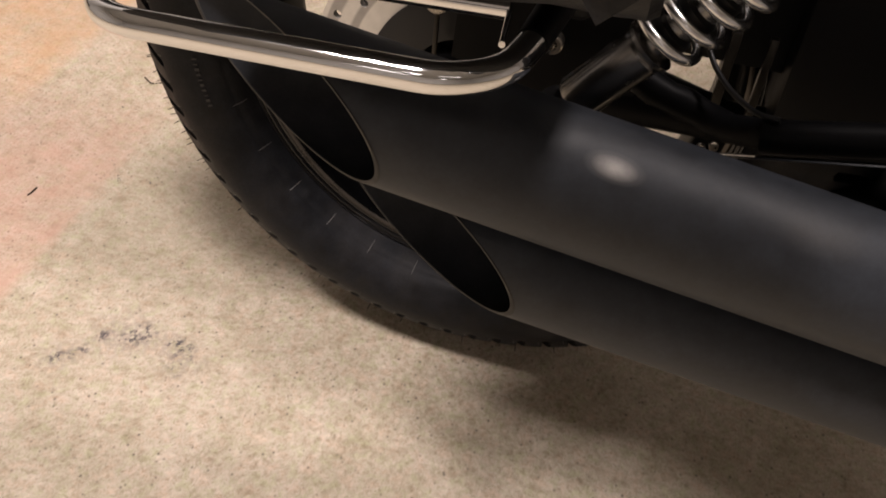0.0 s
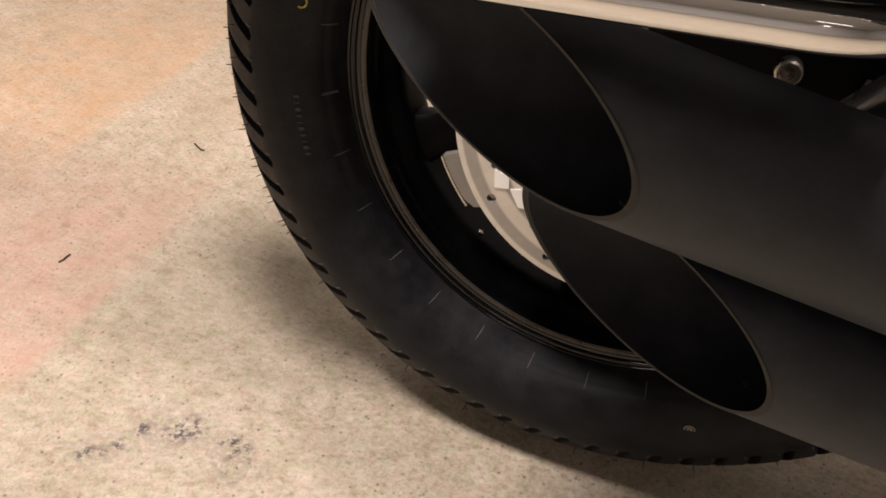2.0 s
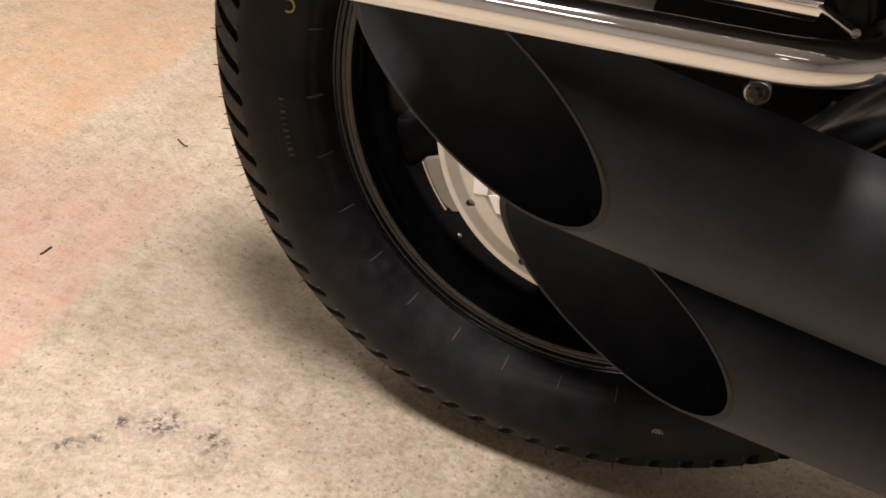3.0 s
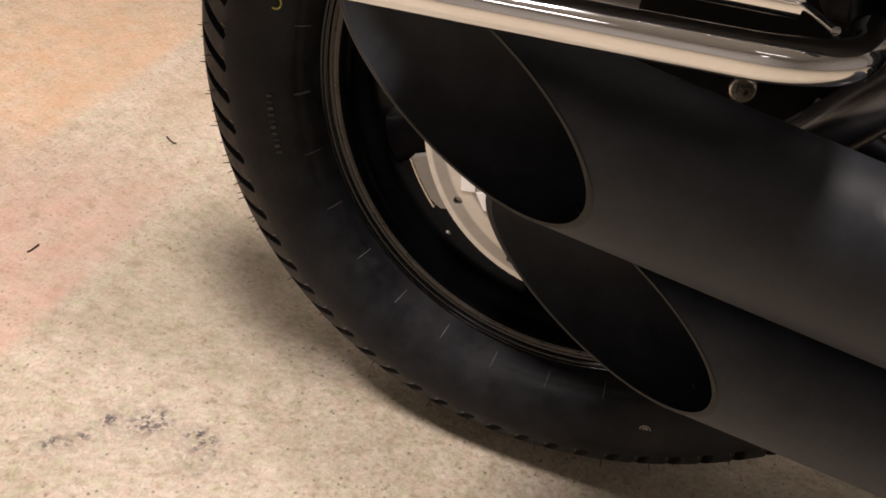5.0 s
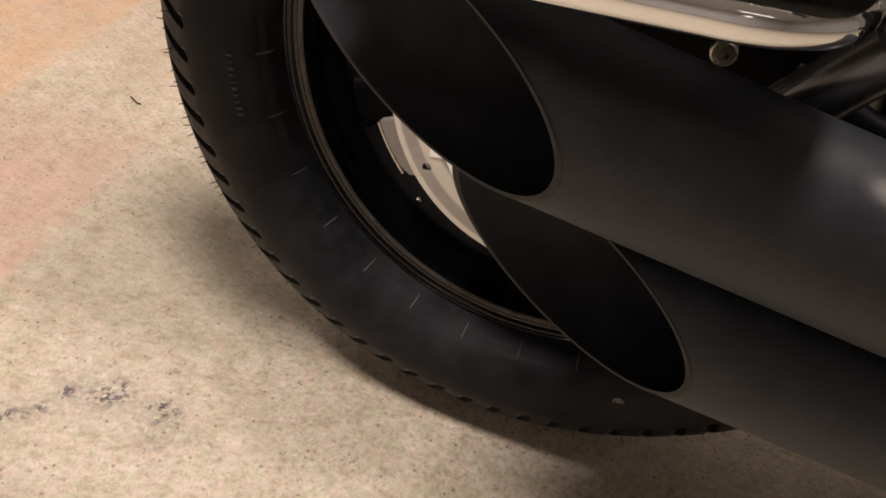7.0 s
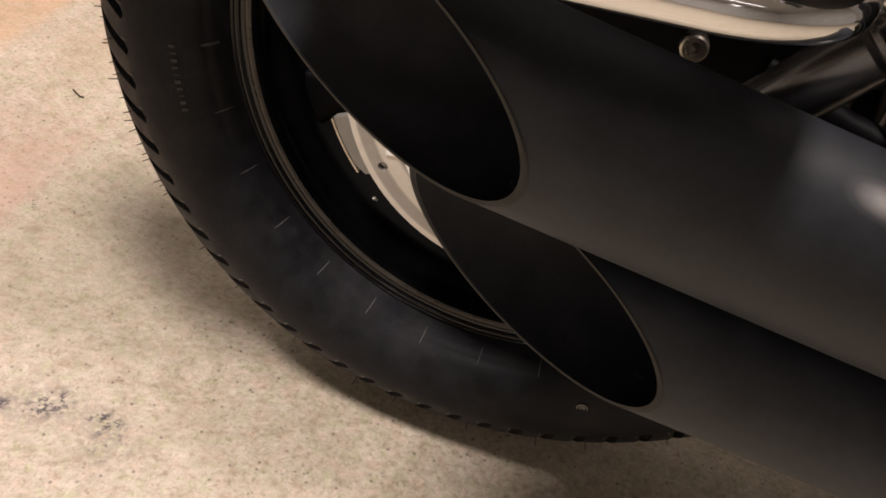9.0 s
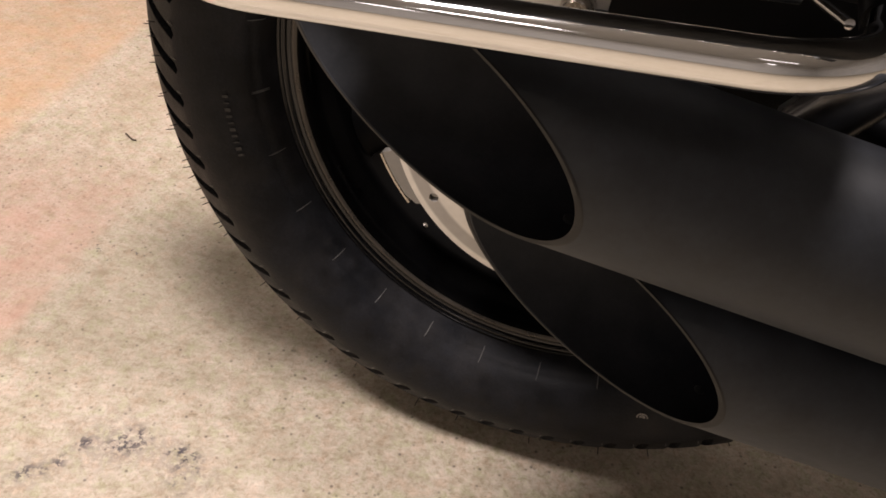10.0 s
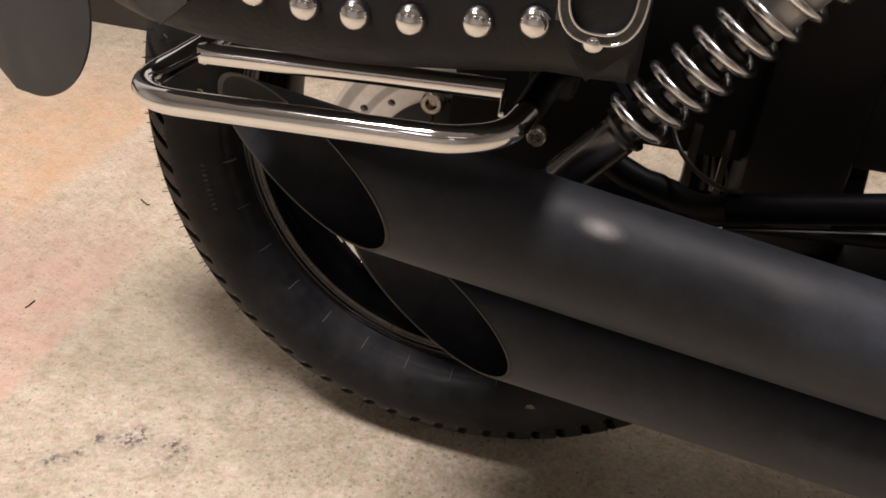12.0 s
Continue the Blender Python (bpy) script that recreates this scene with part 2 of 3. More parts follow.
STEEL = surface("zinc_steel", (0.50, 0.46, 0.40), 0.28, metal=1.0, vary=0.2, scale=150, fine=900, bump=0.1)


def disc_steel():
    """Pale turned steel with two grey swept rings and fine turning marks."""
    m, nt, p = nodes_of("brake_disc_steel")
    tc = nt.nodes.new("ShaderNodeTexCoord")
    off = nt.nodes.new("ShaderNodeVectorMath")
    off.operation = "MULTIPLY_ADD"
    link(nt, tc.outputs["Object"], off.inputs[0])
    off.inputs[1].default_value, off.inputs[2].default_value = (1, 0, 1), (0, 0, -0.3127)
    ln = nt.nodes.new("ShaderNodeVectorMath")
    ln.operation = "LENGTH"
    link(nt, off.outputs[0], ln.inputs[0])
    rad = nt.nodes.new("ShaderNodeMapRange")
    rad.inputs["From Min"].default_value, rad.inputs["From Max"].default_value = 0.066, 0.1135
    link(nt, ln.outputs["Value"], rad.inputs["Value"])
    lite, dark = (0.66, 0.62, 0.55), (0.36, 0.335, 0.30)
    rings = ramp(nt, rad.outputs[0], [(0.0, lite), (0.40, lite), (0.43, dark), (0.52, dark), (0.56, lite), (0.72, lite), (0.76, dark), (0.90, dark), (0.93, lite), (1.0, lite)])
    n = noise_tex(nt, 120, 4)
    col = mixed(nt, "MULTIPLY", 0.5, rings.outputs[0], ramp(nt, n.outputs[0], [(0.3, grey(0.75)), (0.7, grey(1))]).outputs[0])
    link(nt, col, p.inputs["Base Color"])
    p.inputs["Metallic"].default_value, p.inputs["Roughness"].default_value = 0.45, 0.42
    return m


DISC_STEEL = disc_steel()
# near-white colour that stands in for direct light on the brake disc
LIT_PATCH = surface("pale_lit_patch", (0.86, 0.85, 0.82), 0.42, metal=0.15, vary=0.04, scale=90, fine=900, bump=0.0)
STEEL_DARK = surface("dull_brown_steel", (0.045, 0.039, 0.031), 0.45, metal=0.5, vary=0.3, scale=90, fine=700, bump=0.1)
ALLOY = surface("cast_alloy", (0.22, 0.205, 0.18), 0.50, metal=0.3, vary=0.1, scale=80, fine=700, bump=0.2)
SHOCK_BODY = surface("gloss_dark_shock_body", (0.25, 0.243, 0.236), 0.21, metal=0.9, vary=0.2, scale=40, fine=600, bump=0.02)
SHOCK_GREY = surface("grey_shock_cover", (0.55, 0.54, 0.53), 0.42, metal=0.5, vary=0.12, scale=60, fine=900, bump=0.05)
BLACK_PLASTIC = surface("black_plastic", (0.0045, 0.0045, 0.005), 0.55, vary=0.3, scale=30, fine=600, bump=0.1, spec=0.22)
DARK_CHROME = surface("chrome_with_dark_reflection", (0.10, 0.095, 0.09), 0.22, metal=0.9, vary=0.2, scale=90, fine=900, bump=0.0)
LEATHER = surface("black_leather", (0.0078, 0.0080, 0.0088), 0.50, vary=0.3, scale=35, fine=420, bump=0.5, bump_dist=0.0008, rough_vary=0.12, spec=0.35)
LEATHER_EDGE = surface("worn_leather_edge", (0.045, 0.040, 0.036), 0.6, vary=0.3, scale=60, fine=420, bump=0.4)
FENDER = surface("matt_black_mudguard", (0.027, 0.027, 0.027), 0.62, vary=0.15, scale=20, fine=700, bump=0.2, dust=0.06)
DEBRIS = surface("dark_plant_fibre", (0.05, 0.035, 0.02), 0.8, vary=0.3, scale=200, fine=900, bump=0.0)
PAPER_BIT = surface("white_paper_crumb", (0.75, 0.73, 0.70), 0.8, vary=0.1, scale=200, fine=900, bump=0.0)


# ---- mesh helpers ----
def part(name, bm, material, parent, label="", sharp=35.0):
    """Links a bmesh, or (verts, faces), as one mesh object under parent."""
    me = bpy.data.meshes.new(name)
    if isinstance(bm, tuple):
        me.from_pydata(*[list(map(tuple, bm[0])), [], list(map(tuple, bm[1]))])
    else:
        bmesh.ops.recalc_face_normals(bm, faces=bm.faces)
        bm.to_mesh(me)
        bm.free()
    me.materials.append(material)
    me.shade_smooth()
    me.set_sharp_from_angle(angle=radians(sharp))
    ob = new(name, me)
    if parent is not None:
        ob.parent = parent
    if label:
        tagged(ob, label)
    return ob


def thing(name, m, label, category, group="", kind=""):
    ob = new(name)
    ob.empty_display_size = 0.05
    ob.matrix_world = m
    return tagged(ob, label, category, group, kind)


def basis(d):
    d = Vector(d).normalized()
    u = d.orthogonal().normalized()
    return d, u, d.cross(u)


def add_rings(bm, rings, closed=True, cap=True):
    """Skins rings of equal length."""
    vs = [[bm.verts.new(p) for p in ring] for ring in rings]
    n = len(vs[0])
    for a, b in zip(vs, vs[1:]):
        for i in range(n if closed else n - 1):
            j = (i + 1) % n
            bm.faces.new((a[i], a[j], b[j], b[i]))
    if cap:
        bm.faces.new(vs[0])
        bm.faces.new(list(reversed(vs[-1])))
    return vs


def lathe(bm, p0, axis, profile, segs=48, cap=True):
    """Turns (distance along axis, radius) pairs about an axis from p0."""
    d, u, v = basis(axis)
    p0 = Vector(p0)
    add_rings(bm, [[p0 + d * s + (u * math.cos(a) + v * math.sin(a)) * r for a in (2 * math.pi * i / segs for i in range(segs))]
                   for s, r in profile], cap=cap)
    return bm


def sweep(bm, path, radius, segs=16, cap=True):
    """A round bar along a path of points; radius is a number or one per point."""
    path = [Vector(p) for p in path]
    rings, u = [], None
    for i, p in enumerate(path):
        d = (path[min(i + 1, len(path) - 1)] - path[max(i - 1, 0)]).normalized()
        u = d.orthogonal().normalized() if u is None else (u - d * u.dot(d)).normalized()
        v = d.cross(u)
        r = radius[i] if isinstance(radius, (list, tuple)) else radius
        rings.append([p + (u * math.cos(a) + v * math.sin(a)) * r for a in (2 * math.pi * k / segs for k in range(segs))])
    add_rings(bm, rings, cap=cap)
    return bm


def rounded(points, radius, steps=8, closed=False):
    """A polyline with its corners rounded."""
    pts = [Vector(p) for p in points]
    out, n = [], len(pts)
    for i, p in enumerate(pts):
        if not closed and i in (0, n - 1):
            out.append(p)
            continue
        a, b = pts[i - 1], pts[(i + 1) % n]
        r = min(radius, (a - p).length * 0.49, (b - p).length * 0.49)
        q0, q1 = p + (a - p).normalized() * r, p + (b - p).normalized() * r
        for k in range(steps + 1):
            t = k / steps
            out.append(q0 * (1 - t) ** 2 + p * 2 * t * (1 - t) + q1 * t * t)
    return out


def slab(bm, outline, axis_from, axis_to):
    """A prism: a flat outline moved from one offset to the other."""
    a = [bm.verts.new(Vector(p) + Vector(axis_from)) for p in outline]
    b = [bm.verts.new(Vector(p) + Vector(axis_to)) for p in outline]
    n = len(a)
    bm.faces.new(a)
    bm.faces.new(list(reversed(b)))
    for i in range(n):
        j = (i + 1) % n
        bm.faces.new((a[i], b[i], b[j], a[j]))
    return bm


def soften(bm, width, segs=2, angle=30):
    edges = [e for e in bm.edges if len(e.link_faces) == 2 and e.calc_face_angle(0) > radians(angle)]
    bmesh.ops.bevel(bm, geom=edges, offset=width, segments=segs, affect="EDGES", profile=0.5, clamp_overlap=True)
    return bm


def block(bm, lo, hi, bevel=0.0, segs=2):
    m = Matrix.Translation([(a + b) / 2 for a, b in zip(lo, hi)]) @ Matrix.Diagonal([b - a for a, b in zip(lo, hi)] + [1])
    bmesh.ops.create_cube(bm, size=1, matrix=m)
    if bevel:
        soften(bm, bevel, segs)
    return bm


def B():
    return bmesh.new()


# ---- garage ----
def plane_box(name, lo, hi, material, label, category):
    ob = part(name, block(B(), lo, hi), material, None)
    return tagged(ob, label, category, kind="structure")


plane_box("floor", (-4, -4, -0.12), (4, 0.87, 0), CONCRETE, "bare cream concrete garage slab with pink stains and black scuffs", "floor")
plane_box("wall_north", (-4, 0.87, 0), (4, 1.02, 2.7), PLASTER, "plain plastered garage wall", "wall")
plane_box("wall_south", (-4, -4.15, 0), (4, -4, 2.7), PLASTER, "plain plastered garage wall", "wall")
plane_box("wall_west", (-4.15, -4.15, 0), (-4, 1.02, 2.7), PLASTER, "plain plastered garage wall", "wall")
plane_box("wall_east", (4, -4.15, 0), (4.15, 1.02, 2.7), PLASTER, "plain plastered garage wall", "wall")
plane_box("ceiling", (-4.15, -4.15, 2.7), (4.15, 1.02, 2.82), CEILING, "plain painted garage ceiling", "ceiling")

# ---- motorcycle: built upright, then leaned on its stand ----
LEAN_DEG = 5.6
BIKE = pose(0, 0, 0, -LEAN_DEG, 0, 0)
WY, WZ = 0.024, 0.3127  # wheel's middle plane and axle height
bike = thing("motorcycle", BIKE, "black cruiser motorcycle with chrome trim leaning on its stand", "motorcycle")


def wheel_point(deg, r, out):
    """A point of the wheel: degrees from the front, upward; out: from the middle plane to the near side."""
    a = radians(deg)
    return Vector((r * math.cos(a), WY - out, WZ + r * math.sin(a)))


def turned(profile, segs, closed_profile=True):
    """Turns (radius, out) pairs about the axle."""
    verts, faces, n = [], [], len(profile)
    for i in range(segs):
        a = 2 * math.pi * i / segs
        c, s = math.cos(a), math.sin(a)
        verts += [(r * c, WY - o, WZ + r * s) for r, o in profile]
    for i in range(segs):
        j = (i + 1) % segs
        for k in range(n if closed_profile else n - 1):
            q = (k + 1) % n
            faces.append((i * n + k, i * n + q, j * n + q, j * n + k))
    return verts, faces


TYRE_HALF = [(0.2030, 0.0430), (0.2075, 0.0455), (0.2088, 0.0475), (0.2105, 0.0515), (0.2130, 0.0578), (0.2160, 0.0628), (0.2168, 0.0632), (0.2180, 0.0655), (0.2200, 0.0682), (0.2240, 0.0715), (0.2300, 0.0752),
             (0.2360, 0.0774), (0.2420, 0.0786), (0.2500, 0.0788), (0.2560, 0.0778), (0.2610, 0.0763), (0.2650, 0.0745), (0.2680, 0.0728)]
TYRE_HALF += [(0.272 + 0.044 * (1 - (o / 70) ** 2.2), o / 1000) for o in (70, 67, 63.5, 60, 55.5, 50.5, 45, 38, 30, 20, 10, 0)]


def tyre_mesh():
    """The carcass with its slanted tread grooves sunk in: 72 a side, five degrees apart."""
    half = []
    for (r0, o0), (r1, o1) in zip(TYRE_HALF, TYRE_HALF[1:]):
        steps = 4 if r0 > 0.262 else 1
        half += [(r0 + (r1 - r0) * k / steps, o0 + (o1 - o0) * k / steps) for k in range(steps)]
    half.append(TYRE_HALF[-1])
    prof = [(r, o, 1) for r, o in half] + [(r, -o, -1) for r, o in reversed(half[:-1])]
    inner = [(0.202, -0.036, 0), (0.240, -0.062, 0), (0.285, -0.040, 0), (0.298, 0.0, 0), (0.285, 0.040, 0), (0.240, 0.062, 0), (0.202, 0.036, 0)]
    rows = np.array([(r, o, s) for r, o, s in prof + inner])
    r, o, side = rows[:, 0], rows[:, 1], rows[:, 2]
    segs = 2880
    ang = np.degrees(2 * np.pi * np.arange(segs) / segs)[:, None]
    # how far a groove has come from the shoulder to the crown
    run = (0.0735 - np.abs(o))[None, :] / 0.0735
    slant = np.where(side >= 0, 1, -1)[None, :] * 7.0 * run + np.where(side < 0, 2.5, 0)[None, :]
    local = (ang + 173.5 + slant + 2.5) % 5.0 - 2.5
    half_w = 0.82 * np.clip((r - 0.2665)[None, :] / 0.0022, 0, 1) * (side != 0) * np.clip((0.62 - run) * 3.2, 0, 1)
    wall = np.clip((half_w - np.abs(local)) / 0.20, 0, 1)
    depth = 0.0115 * wall * wall * (3 - 2 * wall)
    tr, to = np.gradient(r), np.gradient(o)
    ln = np.hypot(tr, to) + 1e-9
    rr = r[None, :] + depth * (to / ln)[None, :]
    oo = o[None, :] - depth * (tr / ln)[None, :]
    a = np.radians(ang)
    xyz = np.stack([rr * np.cos(a), WY - oo + 0 * a, WZ + rr * np.sin(a)], -1).reshape(-1, 3)
    # pressed flat where it stands on the slab
    tan = math.tan(radians(LEAN_DEG))
    xyz[:, 2] = np.maximum(xyz[:, 2], xyz[:, 1] * tan + 0.0003)
    n = len(rows)
    i, k = np.meshgrid(np.arange(segs), np.arange(n), indexing="ij")
    j, q = (i + 1) % segs, (k + 1) % n
    faces = np.stack([i * n + k, i * n + q, j * n + q, j * n + k], -1).reshape(-1, 4)
    return xyz.tolist(), faces.tolist()


tyre = part("tyre", tyre_mesh(), RUBBER, bike, "black rubber tyre with slanted shoulder grooves", 50)


rng = random.Random(4)
for k in range(30):
    deg = -169.6 + 11.75 * k if k < 10 else -169.6 + 11.75 * 9 + 12.7 * (k - 9)
    bm = B()
    sweep(bm, [wheel_point(deg - 0.05 * q, r, o + 0.0004) for q, (r, o) in enumerate(((0.2118, 0.0547), (0.2132, 0.0582), (0.2160, 0.0628), (0.2176, 0.0651), (0.2190, 0.0669)))], [0.0002, 0.0003, 0.00035, 0.0003, 0.0002], 6)
    part("rubber_nub", bm, NUB, tyre)
# moulding whiskers stand off the tread, and a short pale sprue lies under each groove's end
for k in range(-7, 30):
    deg = -173.5 + 5 * k
    rows = [(0.2, 0.2895, 0.0565, 0.7), (2.7, 0.2910, 0.0550, 0.7), (1.6, 0.2995, 0.0455, 0.5)]
    for off, r, o, lean in rows if k < 6 else rows[k % 3:k % 3 + 1] if k % 2 else []:
        a = deg + off + rng.uniform(-0.5, 0.5)
        p = wheel_point(a, r, o)
        d = Vector((math.cos(radians(a)), -lean, math.sin(radians(a)))).normalized() + Vector((rng.uniform(-0.15, 0.15), rng.uniform(-0.15, 0.15), rng.uniform(-0.15, 0.15)))
        ln = rng.uniform(0.0030, 0.0060)
        part("tread_whisker", sweep(B(), [p - d * 0.001, p + d * ln * 0.5, p + d * ln], [0.00042, 0.00038, 0.00025], 5), NUB_DARK, tyre)
    part("rubber_nub", sweep(B(), [wheel_point(deg - 1.5 - 0.1 * q, 0.2662 + 0.0022 * q, 0.0742 - 0.0009 * q) for q in range(3)], [0.0002, 0.0004, 0.0003], 6), NUB, tyre)

# inspection stamp, yellow ring and a line of worn moulded characters
stamp = B()
for q in (0.0042, 0.0022):
    lathe(stamp, wheel_point(-67.8, 0.2365, 0.0774), (0, -1, -0.15), [(0, q), (0.0004, q), (0.0004, q - 0.0009), (0, q - 0.0009)], 10, cap=False)
block(stamp, wheel_point(-67.8, 0.2365, 0.0777) - Vector((0.0012, 0.0002, 0.0003)), wheel_point(-67.8, 0.2365, 0.0777) + Vector((0.0012, 0.0002, 0.0003)))
part("inspection_stamp", stamp, PRINT, tyre, "small grey ink stamp")
part("yellow_mark", lathe(B(), wheel_point(173.6, 0.2314, 0.0757), (0, -1, 0), [(0, 0.0048), (0.0006, 0.0048), (0.0006, 0.0036), (0, 0.0036)], 24, cap=False), YELLOW, tyre, "yellow painted ring")
for k in range(10):
    deg = -170.2 + 1.15 * k
    bm = B()
    m = Matrix.Translation(wheel_point(deg, 0.2350, 0.0769)) @ Matrix.Rotation(radians(-deg), 4, "Y")
    bmesh.ops.create_cube(bm, size=1, matrix=m @ Matrix.Diagonal((0.0075, 0.0007, (0.0016, 0.0009, 0.0022)[k % 3], 1)))
    part("moulded_bar", bm, MOULDED, tyre)

# rim: a stepped black barrel with a rounded flange each side
def arc_of(r, o, radius, start, stop, n=9):
    """A quarter-round or more of a rim section about (r, o); degrees from outward to inward."""
    return [(r + radius * math.cos(radians(start + (stop - start) * k / (n - 1))), o + radius * math.sin(radians(start + (stop - start) * k / (n - 1)))) for k in range(n)]


FLANGE = [(0.1990, 0.0400), (0.2050, 0.0425), (0.2080, 0.0462), (0.2076, 0.0478)] + arc_of(0.21107, 0.04106, 0.008, 121, 134, 9) + [(0.2050, 0.0458), (0.2042, 0.0457)] + arc_of(0.20787, 0.03946, 0.008, 121, 134, 9)
FLANGE += [(0.2016, 0.0440), (0.2000, 0.0436), (0.1990, 0.0438), (0.1978, 0.0400)]
LEDGE = [(0.1992, 0.0440), (0.1986, 0.0447), (0.1975, 0.0450), (0.1961, 0.0446), (0.1947, 0.0437), (0.1960, 0.0405)]
BARREL = [(0.1949, 0.0437), (0.1932, 0.0424), (0.1912, 0.0395), (0.1901, 0.0362), (0.1896, 0.0330), (0.1860, 0.0290), (0.1795, 0.0255), (0.1765, 0.0220), (0.1755, 0.0140), (0.1750, 0.0)]
rim = part("wheel_rim", turned(BARREL + [(r, -o) for r, o in reversed(BARREL[6:-1])] + [(0.183, -0.020), (0.183, 0.0), (0.197, 0.038)], 256), RIM_BARREL, bike, "black cast wheel rim", 40)
part("rim_flange", turned(FLANGE, 256), RIM_BLACK, rim, "gloss black rim flange with two bevelled beads", 30)
part("rim_flange", turned([(r, -o) for r, o in FLANGE[:-1] + LEDGE[:-1] + BARREL[:7] + [(0.1850, 0.0240), (0.1940, 0.0330)]], 256), RIM_BARREL, rim, "black far rim flange", 40)
part("rim_ledge", turned(LEDGE, 256), RIM_LINE, rim, "dull rounded ledge inside the rim flange", 60)
part("rim_rivet", lathe(B(), wheel_point(-124.5, 0.1752, 0.012), (0.55, -0.2, 0.8), [(0, 0.0022), (0.001, 0.0022), (0.0018, 0.0012)], 14), STEEL, rim)


def spoke(deg):
    bm = B()
    rings = []
    for r, w, t, o in ((0.035, 0.019, 0.016, 0.012), (0.070, 0.0155, 0.013, 0.008), (0.120, 0.0155, 0.011, 0.002), (0.160, 0.0180, 0.012, 0.0), (0.172, 0.0200, 0.014, 0.0), (0.178, 0.0240, 0.018, 0.0)):
        ring = []
        for k in range(12):
            a = 2 * math.pi * k / 12
            side = w * (abs(math.cos(a)) ** 0.6) * (1 if math.cos(a) > 0 else -1)
            dep = t * (abs(math.sin(a)) ** 0.6) * (1 if math.sin(a) > 0 else -1)
            c = wheel_point(deg, r, o + dep)
            tang = Vector((-math.sin(radians(deg)), 0, math.cos(radians(deg))))
            ring.append(c + tang * side)
        rings.append(ring)
    add_rings(bm, rings)
    return bm


for deg in range(-153, 207, 60):
    part("spoke", spoke(deg), RIM_BARREL, rim)
part("hub", lathe(B(), (0, WY + 0.09, WZ), (0, -1, 0), [(0, 0.030), (0.01, 0.042), (0.06, 0.044), (0.12, 0.044), (0.155, 0.052), (0.165, 0.050), (0.17, 0.024), (0.185, 0.022), (0.187, 0.012)], 48), SATIN_BLACK, bike, "black wheel hub")

# brake disc: one drilled plate
DY = 0.100  # out from the middle plane


def drilled_disc():
    bm = B()
    loops = [(0, 0, 0.1132, 120, 1), (0, 0, 0.068, 90, 1)]
    for deg in range(0, 360, 30):
        for r, off in ((0.1032, 8.8), (0.0912, -3.0), (0.0798, 13.4)):
            a = radians(deg + off)
            loops.append((r * math.cos(a), r * math.sin(a), 0.0031, 14, 1))
    edges = []
    for cx, cz, r, n, _ in loops:
        vs = [bm.verts.new((cx + r * math.cos(2 * math.pi * k / n), WY - DY, WZ + cz + r * math.sin(2 * math.pi * k / n))) for k in range(n)]
        edges += [bm.edges.new((vs[k], vs[(k + 1) % n])) for k in range(n)]
    bmesh.ops.triangle_fill(bm, use_beauty=True, use_dissolve=False, edges=edges, normal=(0, -1, 0))
    ex = bmesh.ops.extrude_face_region(bm, geom=bm.faces[:])
    bmesh.ops.translate(bm, vec=(0, 0.006, 0), verts=[g for g in ex["geom"] if isinstance(g, bmesh.types.BMVert)])
    return bm


part("disc_hub", turned([(0.030, 0.036), (0.098, 0.036), (0.106, 0.042), (0.108, 0.052), (0.104, 0.058), (0.085, 0.062), (0.070, 0.078), (0.030, 0.080)], 96), SATIN_BLACK, bike, "black dished hub behind the disc")
disc = part("brake_disc", drilled_disc(), DISC_STEEL, bike, "pale steel drilled brake disc with darker swept bands", 30)
carrier = part("disc_carrier", turned([(0.040, DY - 0.002), (0.0680, DY - 0.002), (0.0712, DY + 0.0015), (0.0712, DY + 0.003), (0.066, DY + 0.004), (0.040, DY + 0.004)], 96), SATIN_BLACK, bike, "black brake disc carrier")


def wheel_plate(corners, out0, out1, bevel):
    """A flat plate on the wheel from (degrees, radius) corners, between two distances from the middle plane."""
    outline = [wheel_point(deg, r, 0.0) for deg, r in corners]
    return soften(slab(B(), outline, (0, -out0, 0), (0, -out1, 0)), bevel, 2)


# pale plates added for patches of light on the disc's face, and a cast plate that shows past its edge
for corners in (((-151.7, 0.0925), (-145.0, 0.0972), (-142.2, 0.0889), (-147.5, 0.0848)), ((-141.8, 0.0884), (-139.7, 0.0815), (-130.5, 0.0858), (-133.5, 0.0905))):
    part("disc_light_patch", wheel_plate(corners, DY - 0.001, DY + 0.0012, 0.0004), LIT_PATCH, disc, "pale plate for a patch of light on the disc")
plate = part("caliper_plate", wheel_plate([(-153.2 + 2.3 * k, 0.1412) for k in range(7)] + [(-135.6, 0.1385), (-133.0, 0.128), (-132.0, 0.100), (-142.0, 0.098), (-152.0, 0.100)], 0.053, 0.060, 0.0012), ALLOY, bike, "grey cast plate behind the brake disc")
part("plate_edge", wheel_plate([(-153.0 + 2.3 * k, 0.1416) for k in range(8)] + [(-136.9 - 2.3 * k, 0.1430) for k in range(8)], 0.054, 0.0605, 0.0003), STEEL, plate, "pale machined edge")

